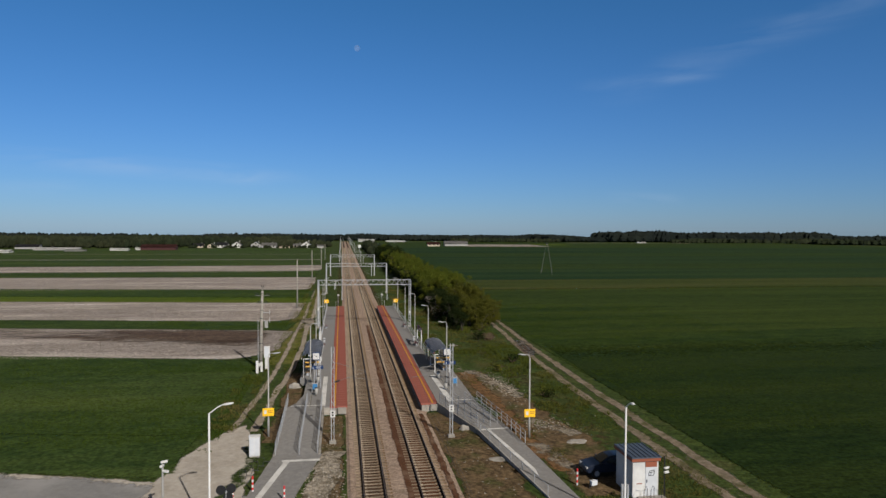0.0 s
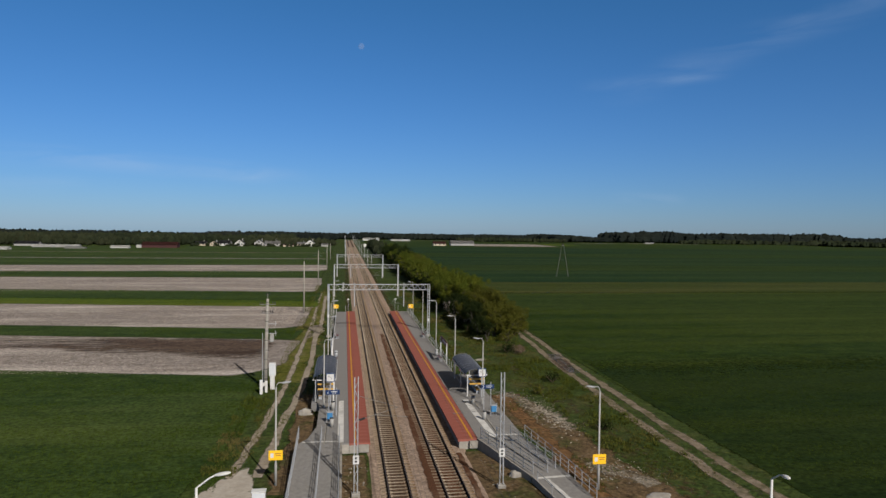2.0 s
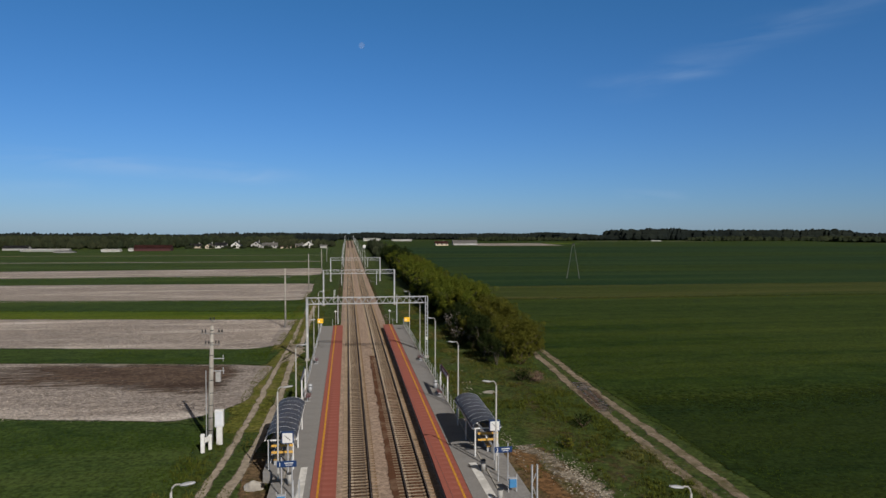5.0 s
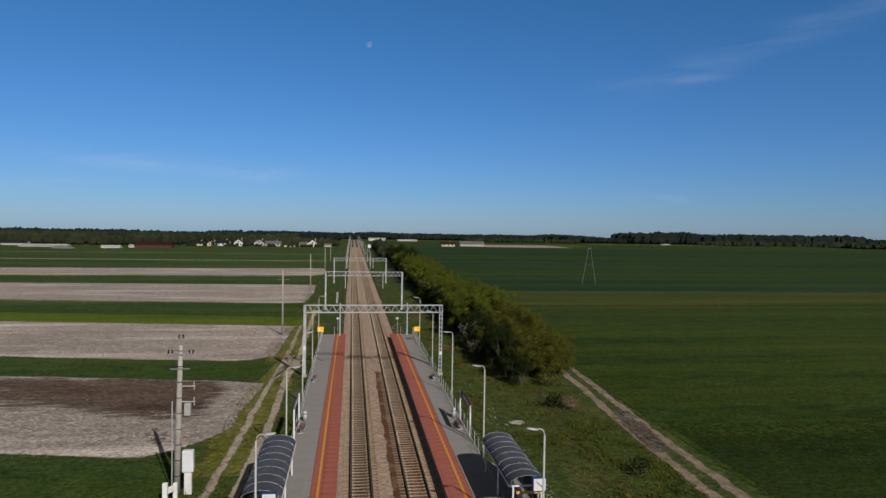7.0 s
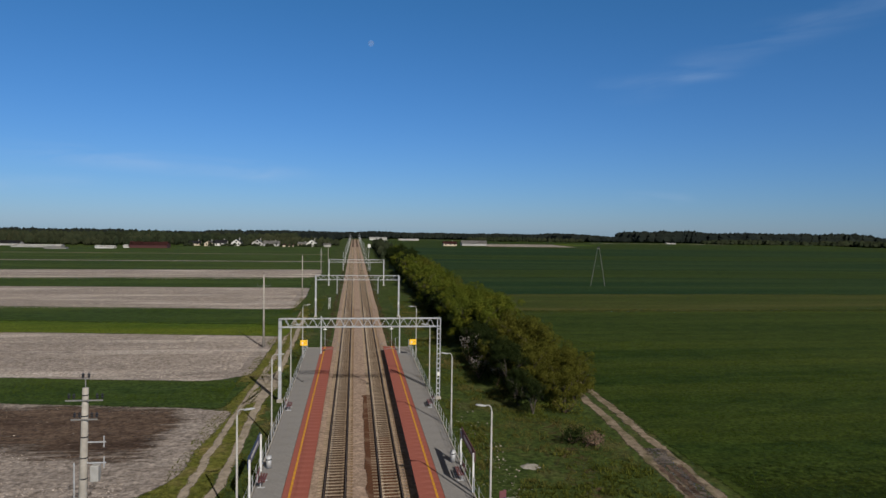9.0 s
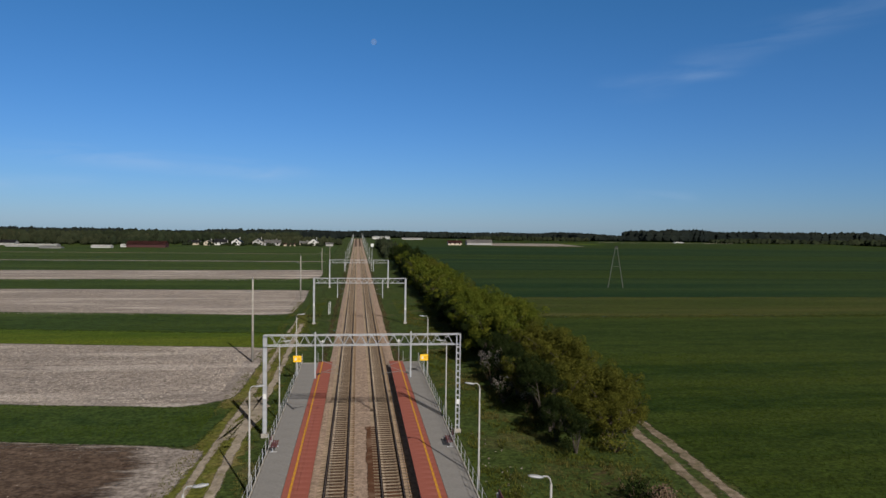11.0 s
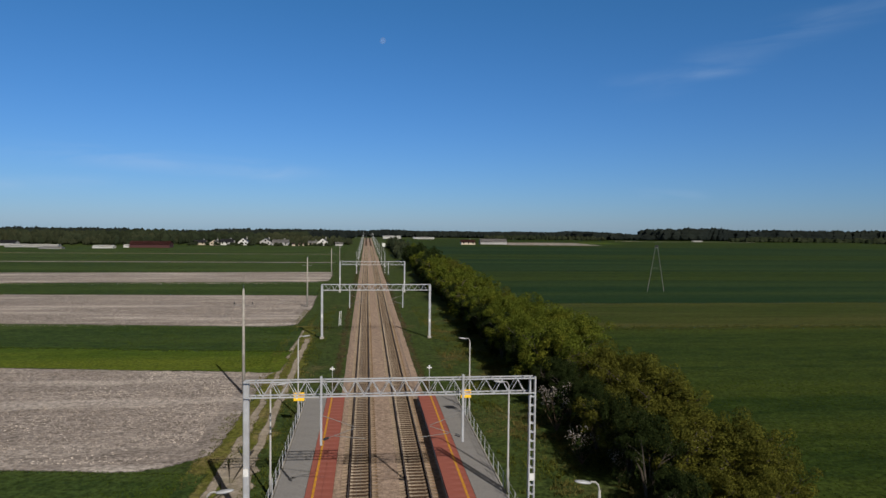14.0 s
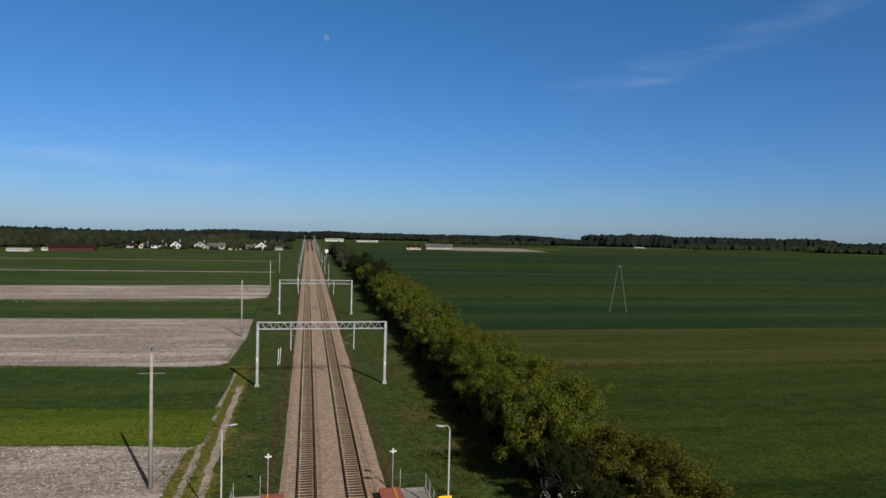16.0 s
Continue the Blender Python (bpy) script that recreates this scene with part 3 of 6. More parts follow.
# tracks, bare earth and road
ribbon("wheel_track", SAND, [(22.4, 34), (22.5, 54), (22.8, 79), (23.4, 100), (24.7, 118), (25.8, 142)], 1.1, G + 0.0227, "sandy wheel rut of the farm track", "farm track", 0.15, 1, 1.2, 0.66)
ribbon("wheel_track", SAND, [(24.6, 34), (24.6, 54), (24.9, 79), (25.4, 100), (26.5, 118), (27.4, 142)], 1.05, G + 0.0227, "sandy wheel rut of the farm track", "farm track", 0.15, 2, 1.2, 0.66)
ribbon("wheel_track", SAND_LIGHT, [(-14.3, 61.5), (-13.4, 74), (-12.75, 89), (-12.5, 104), (-12.3, 125), (-11.9, 144), (-12.2, 175), (-12.3, 200)], 0.75, G + 0.0152, "sandy wheel rut beside the ploughed strips", "farm track", 0.12, 3, 1.2, 0.6)
ribbon("wheel_track", SAND_LIGHT, [(-12.2, 61.5), (-11.7, 74), (-10.8, 88), (-10.4, 104), (-10.65, 125), (-10.2, 144), (-10.6, 175), (-10.7, 192)], 0.8, G + 0.0152, "sandy wheel rut beside the ploughed strips", "farm track", 0.12, 4, 1.2, 0.68)
ribbon("dry_verge", VERGE_DRY, [(-12.6, 92), (-12.4, 110), (-12.0, 130), (-11.7, 150), (-11.6, 175), (-12.0, 205)], 4.2, G + 0.0088, "dry yellowish grass beside the ploughed strips", "grass", 0.6, 71, 1.2, 0.75)
blob("stony_junction", SAND_LIGHT, [(-12.2, 124), (-10.6, 126), (-9.4, 131), (-9.6, 137), (-10.8, 140), (-12.4, 138), (-11.3, 132)], G + 0.0188, "pale stony ground where the ruts meet", "soil", 0.4, 72)
ribbon("track_bed", SAND, [(23.5, 34), (23.55, 54), (23.85, 79), (24.4, 100), (25.6, 118), (26.6, 142)], 2.3, G + 0.0205, "worn sandy bed of the farm track with thin grass", "farm track", 0.25, 74, 1.2, 0.27)
ribbon("mud_patch", MUD, [(23.6, 94), (24.3, 98), (24.6, 103), (25.5, 107)], 1.9, G + 0.0255, "churned mud on the farm track", "mud", 0.35, 8, 0.8, 0.5)
for k, x in enumerate((23.2, 24.0, 25.0)):
    ribbon("wet_rut", SOIL_WET, [(x, 95 + 2 * k), (x + 0.25, 99 + k), (x + 0.5, 103)], 0.42, G + 0.029, "dark wet rut in the mud", "mud", 0.12, 50 + k, 0.5, 0.7)
ribbon("sandy_apron", PALE_SAND, [(-90, 71.6), (-30, 52.6), (-21, 49.8), (-14, 47.5), (-11, 45)], 1.7, G + 0.010, "pale sandy shoulder beside the road", "apron", 0.2, 9)
blob("sandy_apron", PALE_SAND, [(-17.9, 50.0), (-17.0, 56), (-14.8, 61.5), (-13.2, 64), (-12.2, 60), (-11.1, 55.5), (-10.9, 50), (-11.2, 44), (-14, 43.5), (-18, 47)], G + 0.013, "pale sandy apron beside the road", "apron", 0.2, 9)
ribbon("grass_patch", VERGE, [(-11.9, 59), (-11.6, 54), (-11.9, 49), (-12.6, 46)], 1.1, G + 0.0205, "thin grass growing through the sandy apron", "grass", 0.3, 78, 1.0, 0.5)
ribbon("road", ASPHALT, [(-90, 68.2), (-30, 49.6), (-20.5, 46.7), (-10, 42.4), (0, 38.6), (12, 34.4), (60, 18), (300, -64)], 5.8, G + 0.0128, "worn grey asphalt road at the level crossing", "road", 0.06, 10)
ribbon("bare_soil", BARE, [(11.6, 84), (12.4, 76), (13.4, 68), (14.8, 60), (15.4, 52), (15.0, 43)], 4.4, G + 0.0128, "bare brown soil on the bank", "soil", 0.4, 11)
ribbon("bare_soil", RED_SOIL, [(11.3, 84), (12.0, 76), (12.0, 67), (12.2, 60), (12.0, 54), (12.8, 48)], 1.9, G + 0.0165, "reddish bare soil along the foot of the bank", "soil", 0.35, 75, 1.0, 0.62)
ribbon("dry_verge", BARE, [(17.6, 118), (17.0, 100), (17.8, 84), (18.6, 68), (18.4, 50)], 4.6, G + 0.0092, "thin dry grass with bare soil on the bank", "grass", 0.6, 76, 1.2, 0.34)
ribbon("rubble_patch", RUBBLE, [(12.4, 85), (13.6, 79.5), (14.9, 75.5), (15.3, 70.5)], 2.1, G + 0.019, "pale rubble strewn on the bank", "rubble", 0.5, 12, 0.8, 0.48)
ribbon("rubble_patch", RUBBLE, [(14.0, 62), (15.6, 59), (16.6, 56.5)], 2.0, G + 0.0190, "pale rubble strewn on the bank", "rubble", 0.5, 13, 0.8, 0.48)
ribbon("rubble_patch", RUBBLE, [(12.4, 55), (13.0, 51), (14.0, 47.5)], 1.8, G + 0.0190, "pale rubble strewn on the bank", "rubble", 0.5, 77, 0.8, 0.46)
ribbon("rubble_patch", RUBBLE, [(-5.0, 55), (-5.3, 50), (-6.2, 45), (-7.2, 40)], 1.7, G + 0.012, "pale rubble beside the ramp foot", "rubble", 0.25, 14)
ribbon("bare_soil", BARE, [(5.4, 65.6), (6.2, 58), (6.8, 48), (7.0, 36)], 4.2, G + 0.009, "bare stony soil beside the track", "soil", 0.3, 15)
ribbon("bare_soil", BARE, [(-5.2, 65.6), (-5.2, 56), (-5.3, 46), (-5.6, 36)], 1.8, G + 0.009, "bare stony soil beside the track", "soil", 0.2, 16)
for s in (-1, 1):
    ribbon("stony_cess", BARE, [(s * 5.1, 153), (s * 5.0, 200), (s * 5.0, 260), (s * 5.0, 420)], 1.3, G + 0.0095, "stony weedy strip along the foot of the ballast", "soil", 0.3, 34 + s, 1.2, 0.42)
ribbon("bare_soil", BARE, [(-9.9, 86), (-9.7, 78), (-9.6, 67), (-10.3, 58)], 1.9, G + 0.009, "bare stony soil behind the shelter", "soil", 0.25, 17)

# ---- railway ----
def ballast_bed():
    bm = B()
    prof = [(-4.5, G - 0.06), (-4.05, G + 0.02), (-3.65, -0.2), (-3.2, -0.24), (-0.85, -0.24), (-0.7, -0.2), (-0.3, -0.19), (0.3, -0.2), (0.75, -0.2), (0.85, -0.24), (3.2, -0.24), (3.8, -0.2), (4.45, G + 0.02), (5.0, G - 0.06)]
    prev = None
    for y in [-40 + 2.5 * k for k in range(104)] + list(range(220, 960, 30)):
        ring = [bm.verts.new((x + (0.18 * noise.noise((y * 0.4, x, 2)) if abs(x) > 4.2 else 0), y, z + 0.02 * noise.noise((x, y * 0.6, 5)))) for x, z in ([(math.copysign(min(abs(x), 3.55 + 0.7 * (abs(x) - 3.7)), x) if abs(x) > 3.7 else x, z) for x, z in prof] if y < 66 else prof)]
        if prev:
            for i in range(len(prof) - 1):
                bm.faces.new((prev[i], prev[i + 1], ring[i + 1], ring[i]))
        prev = ring
    return tagged(part("ballast_bed", bm, BALLAST), "tan crushed stone ballast under both tracks", "ballast", "", "structure")


ballast_bed()
for cx in (-2.0, 2.0):
    ribbon("crib_ballast", CRIB, [(cx, -40), (cx, 940)], 1.15, -0.226, "brown stained ballast between the sleepers", "ballast", 0.1, 30 + int(cx), 0.9)
ribbon("oily_strip", BALLAST_DARK, [(2.0, -40), (2.0, 60), (2.0, 112)], 1.1, -0.222, "rusty stained ballast between the rails", "ballast", 0.08, 22, 0.7, 0.62)
ribbon("oily_strip", BALLAST_DARK, [(3.62, -40), (3.62, 50), (3.55, 65)], 0.5, -0.186, "rusty stained ballast beside the track", "ballast", 0.08, 23, 0.7, 0.62)
ribbon("oily_strip", BALLAST_DARK, [(0.72, -40), (0.72, 90), (0.72, 112), (0.72, 120), (0.72, 127)], 0.86, -0.178, "dark oil-stained ballast between the tracks", "ballast", 0.05, 21, 0.7, 0.92)
sleeper_bm = B()
box(sleeper_bm, -0.86, 0, -0.03, 0.84, 0.26, 0.16, 0, 0.03)
box(sleeper_bm, 0.86, 0, -0.03, 0.84, 0.26, 0.16, 0, 0.03)
box(sleeper_bm, 0, 0, -0.05, 0.9, 0.2, 0.14, 0, 0.02)
SLEEPER_ME = mesh_of("sleeper", sleeper_bm, SLEEPER)


def track(cx, label):
    t = thing("railway_track", cx, 0, 0, label, "railway track", "two parallel railway tracks")
    for s in (-0.75, 0.75):
        bm = B()
        # foot overly wide and dark: rust stain plus the rail's shadow in one strip
        for x0, x1, z0, z1 in ((-0.1, 0.1, -0.172, -0.155), (-0.012, 0.012, -0.155, -0.04), (-0.036, 0.036, -0.04, -0.003)):
            prism(bm, [(s + x0, -40), (s + x1, -40), (s + x1, 950), (s + x0, 950)], z0, z1)
        r = part("rail", bm, RAIL, t)
        bm = B()
        prism(bm, [(s - 0.03, -40), (s + 0.03, -40), (s + 0.03, 950), (s - 0.03, 950)], -0.003, 0.0)
        part("running_face", bm, RAIL_TOP, r, "worn steel top of the rail")
    return t


TRACKS = [track(-2.0, "rusty steel rails on concrete sleepers in tan ballast"), track(2.0, "rusty steel rails on concrete sleepers in tan ballast")]

# ---- platforms ----
SLAB_BM = B()
box(SLAB_BM, 0, 0, -0.18, 1.74, 0.999, 0.18, 0, 0.003)
SLAB_ME = mesh_of("slab", SLAB_BM, RED)
LINE_BM = B()
box(LINE_BM, 0, 0, 0.0, 0.16, 0.985, 0.004)
LINE_ME = mesh_of("line_piece", LINE_BM, YELLOW_LINE)
PAVE_BM = B()
box(PAVE_BM, 0, 0, -0.1, 1.93, 1.997, 0.1, 0, 0.002)
PAVE_ME = mesh_of("paving_panel", PAVE_BM, PAVER)


def platform(s, name):
    """s: side of the line, -1 or 1."""
    p = thing(name, 0, 0, 0, "long low platform with red edge slabs and grey paving", "platform", "pair of platforms", "structure")
    bm = B()
    box(bm, s * 4.62, 109.6, G - 0.1, 1.6, 87.0, P - 0.18 - G + 0.1)
    part("edge_wall", bm, CONCRETE, p, "grey concrete platform wall")
    bm = B()
    box(bm, s * 6.45, 109.6, G - 0.1, 2.0, 87.0, P - 0.1 - G + 0.1)
    part("fill", bm, CONCRETE, p)
    bm = B()
    box(bm, s * 7.5, 109.6, G - 0.1, 0.12, 87.0, P - G + 0.12, 0, 0.015)
    part("kerb", bm, CONCRETE, p, "pale concrete back kerb")
    bm = B()
    box(bm, 5.1 if s > 0 else -4.25, 65.95, P - 0.72, 0.85, 0.25, 0.62, 0, 0.02)
    part("end_block", bm, CONCRETE, p, "pale concrete end block")
    return p


PLATFORMS = [platform(-1, "platform_left"), platform(1, "platform_right")]


def bay(s):
    """Paved bay behind the shelter and the head of the ramp."""
    t = thing("paved_bay", 0, 0, 0, "grey paved bay under the shelter", "paving", "", "structure")
    bm = B()
    if s < 0:
        prism(bm, [(-9.7, 66.2), (-7.56, 66.2), (-7.56, 91.5), (-9.15, 91.5), (-9.15, 79.3), (-8.3, 79.0), (-8.3, 71.0), (-8.9, 67.8)], G - 0.1, P - 0.004)
    else:
        prism(bm, [(7.56, 66.2), (9.5, 66.2), (9.6, 91.0), (7.56, 91.0)], G - 0.1, P - 0.004)
    part("deck", bm, PAVER, t)
    return t


bay(-1), bay(1)


def white_strip(pts, z=P, w=0.42):
    t = thing("guide_strip", pts[0][0], pts[0][1], 0, "white tactile guide strip on the paving", "floor marking", "white guide strips", "structure")
    bm = B()
    for (ax, ay, az), (bx, by, bz) in zip(pts, pts[1:]):
        d = Vector((bx - ax, by - ay, 0)).normalized()
        n = Vector((-d.y, d.x, 0)) * w / 2
        o = Vector((pts[0][0], pts[0][1], 0))
        c = [Vector((ax, ay, az)) - n - o, Vector((ax, ay, az)) + n - o, Vector((bx, by, bz)) + n - o, Vector((bx, by, bz)) - n - o]
        bm.faces.new([bm.verts.new(v + Vector((0, 0, 0.012))) for v in c])
    part("strip", bm, WHITE_LINE, t)


white_strip([(-6.15, 79.8, P), (-6.15, 66.4, P)], w=0.5)
white_strip([(-9.3, 66.75, P), (-6.4, 66.75, P)], w=0.25)
white_strip([(6.65, 79.0, P), (6.9, 66.4, P)], w=0.6)
white_strip([(7.3, 67.0, P), (9.2, 67.0, P)], w=0.3)


def railing(name, pts, h=1.0, gap=1.5, label="galvanised tubular railing with three bars", bars=(1.0, 0.66, 0.33), group="platform railings", r=0.024):
    """A post and tube railing along points on the ground."""
    t = thing(name, *pts[0], label, "railing", group)
    o = Vector(pts[0])
    v = [Vector(p) - o for p in pts]
    for a, b in zip(v, v[1:]):
        n = max(1, round((b - a).length / gap))
        for i in range(n + (b == v[-1])):
            p = a.lerp(b, i / n)
            part("post", tube(B(), [p, p + Vector((0, 0, h))], 0.03, 6), GALV, t)
    for f in bars:
        part("bar", tube(B(), [p + Vector((0, 0, h * f)) for p in v], r, 6), GALV, t)
    return t


def ramps():
    # the ramp of the left-hand platform: straight down beside the track
    t = thing("access_ramp", -7.9, 60, 0, "grey concrete access ramp down from the platform", "ramp", "access ramps", "structure")
    bm = B()
    prism(bm, [(-1.75, 6.2), (-1.75, -5.8), (1.7, -5.8), (1.7, 6.2)], G - 0.1, [P, G + 0.08, G + 0.08, P])
    part("deck", bm, PAVER, t)
    for x in (-1.85, 1.8):
        bm = B()
        prism(bm, [(x - 0.09, 6.2), (x - 0.09, -5.8), (x + 0.09, -5.8), (x + 0.09, 6.2)], G - 0.1, [P + 0.06, G + 0.15, G + 0.15, P + 0.06])
        part("kerb", bm, CONCRETE, t)
    for x in (-9.65, -7.75, -6.25):
        railing("ramp_railing", [(x, 54.4, G + 0.1), (x, 60, 0.05), (x, 67.8, P)], 1.05, 1.25, bars=(1.0, 0.72, 0.45, 0.18))
    bm = B()
    prism(bm, [(-9.8, 54.3), (-10.7, 47), (-11.2, 40), (-8.4, 40), (-7.3, 47), (-5.9, 54.3)], G - 0.05, G + 0.1)
    tagged(part("paved_path", bm, PAVER), "grey paved path at the foot of the ramp", "path", "", "structure")
    white_strip([(-9.0, 52.9, G + 0.1), (-6.0, 52.9, G + 0.1)], w=0.45)
    white_strip([(-8.6, 52.7, G + 0.1), (-10.2, 44.5, G + 0.1)], w=0.45)
    white_strip([(-10.6, 44.2, G + 0.1), (-8.4, 44.2, G + 0.1)], w=0.3)
    # the ramp of the right-hand platform: slanting away from the track
    t = thing("access_ramp", 0, 0, 0, "grey concrete access ramp slanting away from the track", "ramp", "access ramps", "structure")
    bm = B()
    prism(bm, [(5.5, 66.1), (8.0, 58.3), (10.9, 58.3), (9.5, 66.1)], G - 0.1, [P, 0.12, 0.12, P])
    part("deck", bm, PAVER, t)
    bm = B()
    prism(bm, [(8.0, 58.3), (10.0, 43.0), (10.3, 36), (12.4, 36), (12.0, 43.0), (10.9, 58.3)], G - 0.1, [0.12, G + 0.08, G + 0.08, G + 0.08, G + 0.08, 0.12])
    part("lower_deck", bm, PAVER, t)
    bm = B()
    prism(bm, [(5.35, 66.0), (7.85, 58.2), (7.98, 58.3), (5.48, 66.1)], G - 0.15, [P + 0.08, 0.2, 0.2, P + 0.08])
    part("side_wall", bm, CONCRETE, t, "dark grey concrete side wall")
    bm = B()
    prism(bm, [(7.9, 58.2), (9.9, 43.0), (10.0, 43.0), (8.0, 58.3)], G - 0.15, [0.2, G + 0.15, G + 0.15, 0.2])
    part("kerb", bm, CONCRETE, t)
    white_strip([(8.3, 57.9, 0.13), (10.8, 58.1, 0.14)], w=0.35)
    white_strip([(8.9, 57.6, 0.13), (11.0, 44.0, G + 0.09)], w=0.36)
    railing("ramp_railing", [(9.55, 66.2, P), (10.85, 58.6, 0.16), (11.3, 54.0, 0.02)], 1.05, 1.3, bars=(1.0, 0.66, 0.33))
    railing("ramp_railing", [(5.65, 66.0, P), (8.1, 58.6, 0.16)], 1.05, 1.3, bars=(1.0, 0.72, 0.45, 0.18))
    railing("ramp_railing", [(7.0, 66.0, P), (9.3, 58.8, 0.16)], 1.05, 1.3, bars=(1.0, 0.72, 0.45, 0.18))
    railing("ramp_railing", [(8.3, 66.2, P), (10.1, 59.4, 0.16)], 1.05, 1.3, bars=(1.0, 0.72, 0.45, 0.18))
    railing("ramp_railing", [(8.05, 57.2, 0.1), (9.0, 50, -0.1), (9.9, 43.2, G + 0.1)], 0.8, 2.2, label="thin galvanised guard rail along the ramp", bars=(1.0,))


ramps()
for s in (-1, 1):
    railing("platform_fence", [(s * 7.5, 91.6, P + 0.02), (s * 7.5, 152.8, P + 0.02)], 1.1, 1.75, "low galvanised fence along the platform back", (0.95, 0.5), r=0.011)

# ---- overhead line ----
BRACE_BM = B()
tube(BRACE_BM, [(-0.245, 0, 0), (0.245, 0, 0.86)], 0.024, 5)
BRACE_ME = mesh_of("brace", BRACE_BM, GALV)


def gantry(y, h, name="overhead_gantry", full=True):
    g = thing(name, 0, y, G, "galvanised lattice gantry spanning both tracks", "gantry", "overhead line gantries")
    top = h - G
    for s in (-1, 1):
        bm = B()
        x = s * 8.55
        if y < 130 and s > 0:
            for dx in (-0.16, 0.16):
                box(bm, x + dx, 0, 0.3, 0.09, 0.3, top - 0.3)
            for k in range(int((top - 1) / 0.55)):
                box(bm, x, -0.12, 0.6 + 0.55 * k, 0.3, 0.03, 0.09)
                box(bm, x, 0.12, 0.6 + 0.55 * k, 0.3, 0.03, 0.09)
        else:
            box(bm, x, 0, 0.3, 0.36, 0.32, top - 0.3, 0, 0.05)
        p = part("post", bm, GALV, g)
        bm = B()
        box(bm, x, 0, -0.1, 0.62, 0.62, 0.42, 0, 0.05)
        part("footing", bm, CONCRETE, g, "concrete footing")
        bm = B()
        box(bm, x, -0.18, 2.6 if s > 0 else 3.4, 0.3, 0.02, 0.45)
        part("small_plate", bm, WHITE, p, "small white plate")
    for dz in (0.0, -0.9):
        for dy in (-0.3, 0.3):
            bm = B()
            box(bm, 0, dy, top - 0.07 + dz, 17.3, 0.07, 0.075)
            part("chord", bm, GALV, g)
    n = 33
    for i in range(n):
        x = -8.05 + (i + 0.5) * 16.1 / n
        for dy in (-0.3, 0.3):
            share("brace", BRACE_ME, g, x, dy, top - 0.92, 0 if i % 2 else math.pi)
    for i in range(9):
        for dz in (0.03, 0.93):
            bm = B()
            box(bm, -8 + 2 * i, 0, top - dz, 0.06, 0.6, 0.05)
            part("cross_tie", bm, GALV, g)
    for s in (-1, 1):
        bm = B()
        box(bm, s * 4.2, -0.4, 4.9 - G - (0.3 if y > 130 else 0), 0.14, 0.12, top - 4.9 + G + 0.3, 0, 0.02)
        hgr = part("hanger", bm, GALV, g)
        for pts in ([(s * 4.2, -0.4, 5.2 - G), (s * 2.2, -0.4, 5.9 - G)], [(s * 4.2, -0.4, 6.7 - G), (s * 2.2, -0.4, 5.95 - G)], [(s * 3.4, -0.4, 5.45 - G), (s * 1.6, -0.4, 5.25 - G)]):
            part("arm", tube(B(), pts, 0.02, 6), ARMSTEEL, hgr, "thin bracket arm")
        part("insulator", tube(B(), [(s * 4.05, -0.4, 5.25 - G), (s * 3.75, -0.4, 5.36 - G)], 0.075, 8), BLACK, hgr, "dark ribbed insulator")
    return g


for y, h in ((125.1, 8.7), (191.9, 8.35), (263.8, 8.0)):
    gantry(y, h)


def mast(x, y, s, h=8.2):
    """A lattice mast with one bracket arm over its track; s: side of the line."""
    m = thing("catenary_mast", x, y, G, "slim galvanised lattice mast with bracket arm", "mast", "overhead line masts")
    bm = B()
    for dx in (-0.12, 0.12):
        box(bm, dx, 0, 0.2, 0.06, 0.14, h)
    part("post", bm, GALV, m)
    for k in range(12):
        bm = B()
        tube(bm, [(-0.12, 0, 0.7 + k * 0.62), (0.12, 0, 1.3 + k * 0.62)] if k % 2 else [(0.12, 0, 0.7 + k * 0.62), (-0.12, 0, 1.3 + k * 0.62)], 0.022, 4)
        part("lattice_bar", bm, GALV, m)
    bm = B()
    box(bm, 0, 0, -0.1, 0.6, 0.55, 0.35, 0, 0.04)
    part("footing", bm, CONCRETE, m, "concrete footing")
    bm = B()
    box(bm, 0, -0.1, 2.3, 0.42, 0.02, 0.6)
    pl = part("small_plate", bm, WHITE, m, "white plate with dark bars")
    bm = B()
    box(bm, 0, -0.115, 2.65, 0.16, 0.004, 0.14)
    box(bm, 0, -0.115, 2.42, 0.16, 0.004, 0.14)
    part("bar_mark", bm, BLACK, pl)
    d = -s
    for pts in ([(0, 0, 5.3), (d * 2.9, 0, 6.2)], [(0, 0, 7.1), (d * 2.9, 0, 6.2)], [(d * 1.2, 0, 5.7), (d * 3.6, 0, 5.5)]):
        part("arm", tube(B(), pts, 0.016, 6), ARMSTEEL, m, "thin bracket arm")
    part("insulator", tube(B(), [(d * 0.2, 0, 5.36), (d * 0.6, 0, 5.49)], 0.08, 8), BLACK, m, "dark ribbed insulator")
    return m


mast(-5.05, 57.2, -1), mast(5.45, 57.6, 1)
for k in range(11):
    mast(-5.2, 335 + 56 * k, -1, 7.6), mast(5.2, 335 + 56 * k, 1, 7.6)
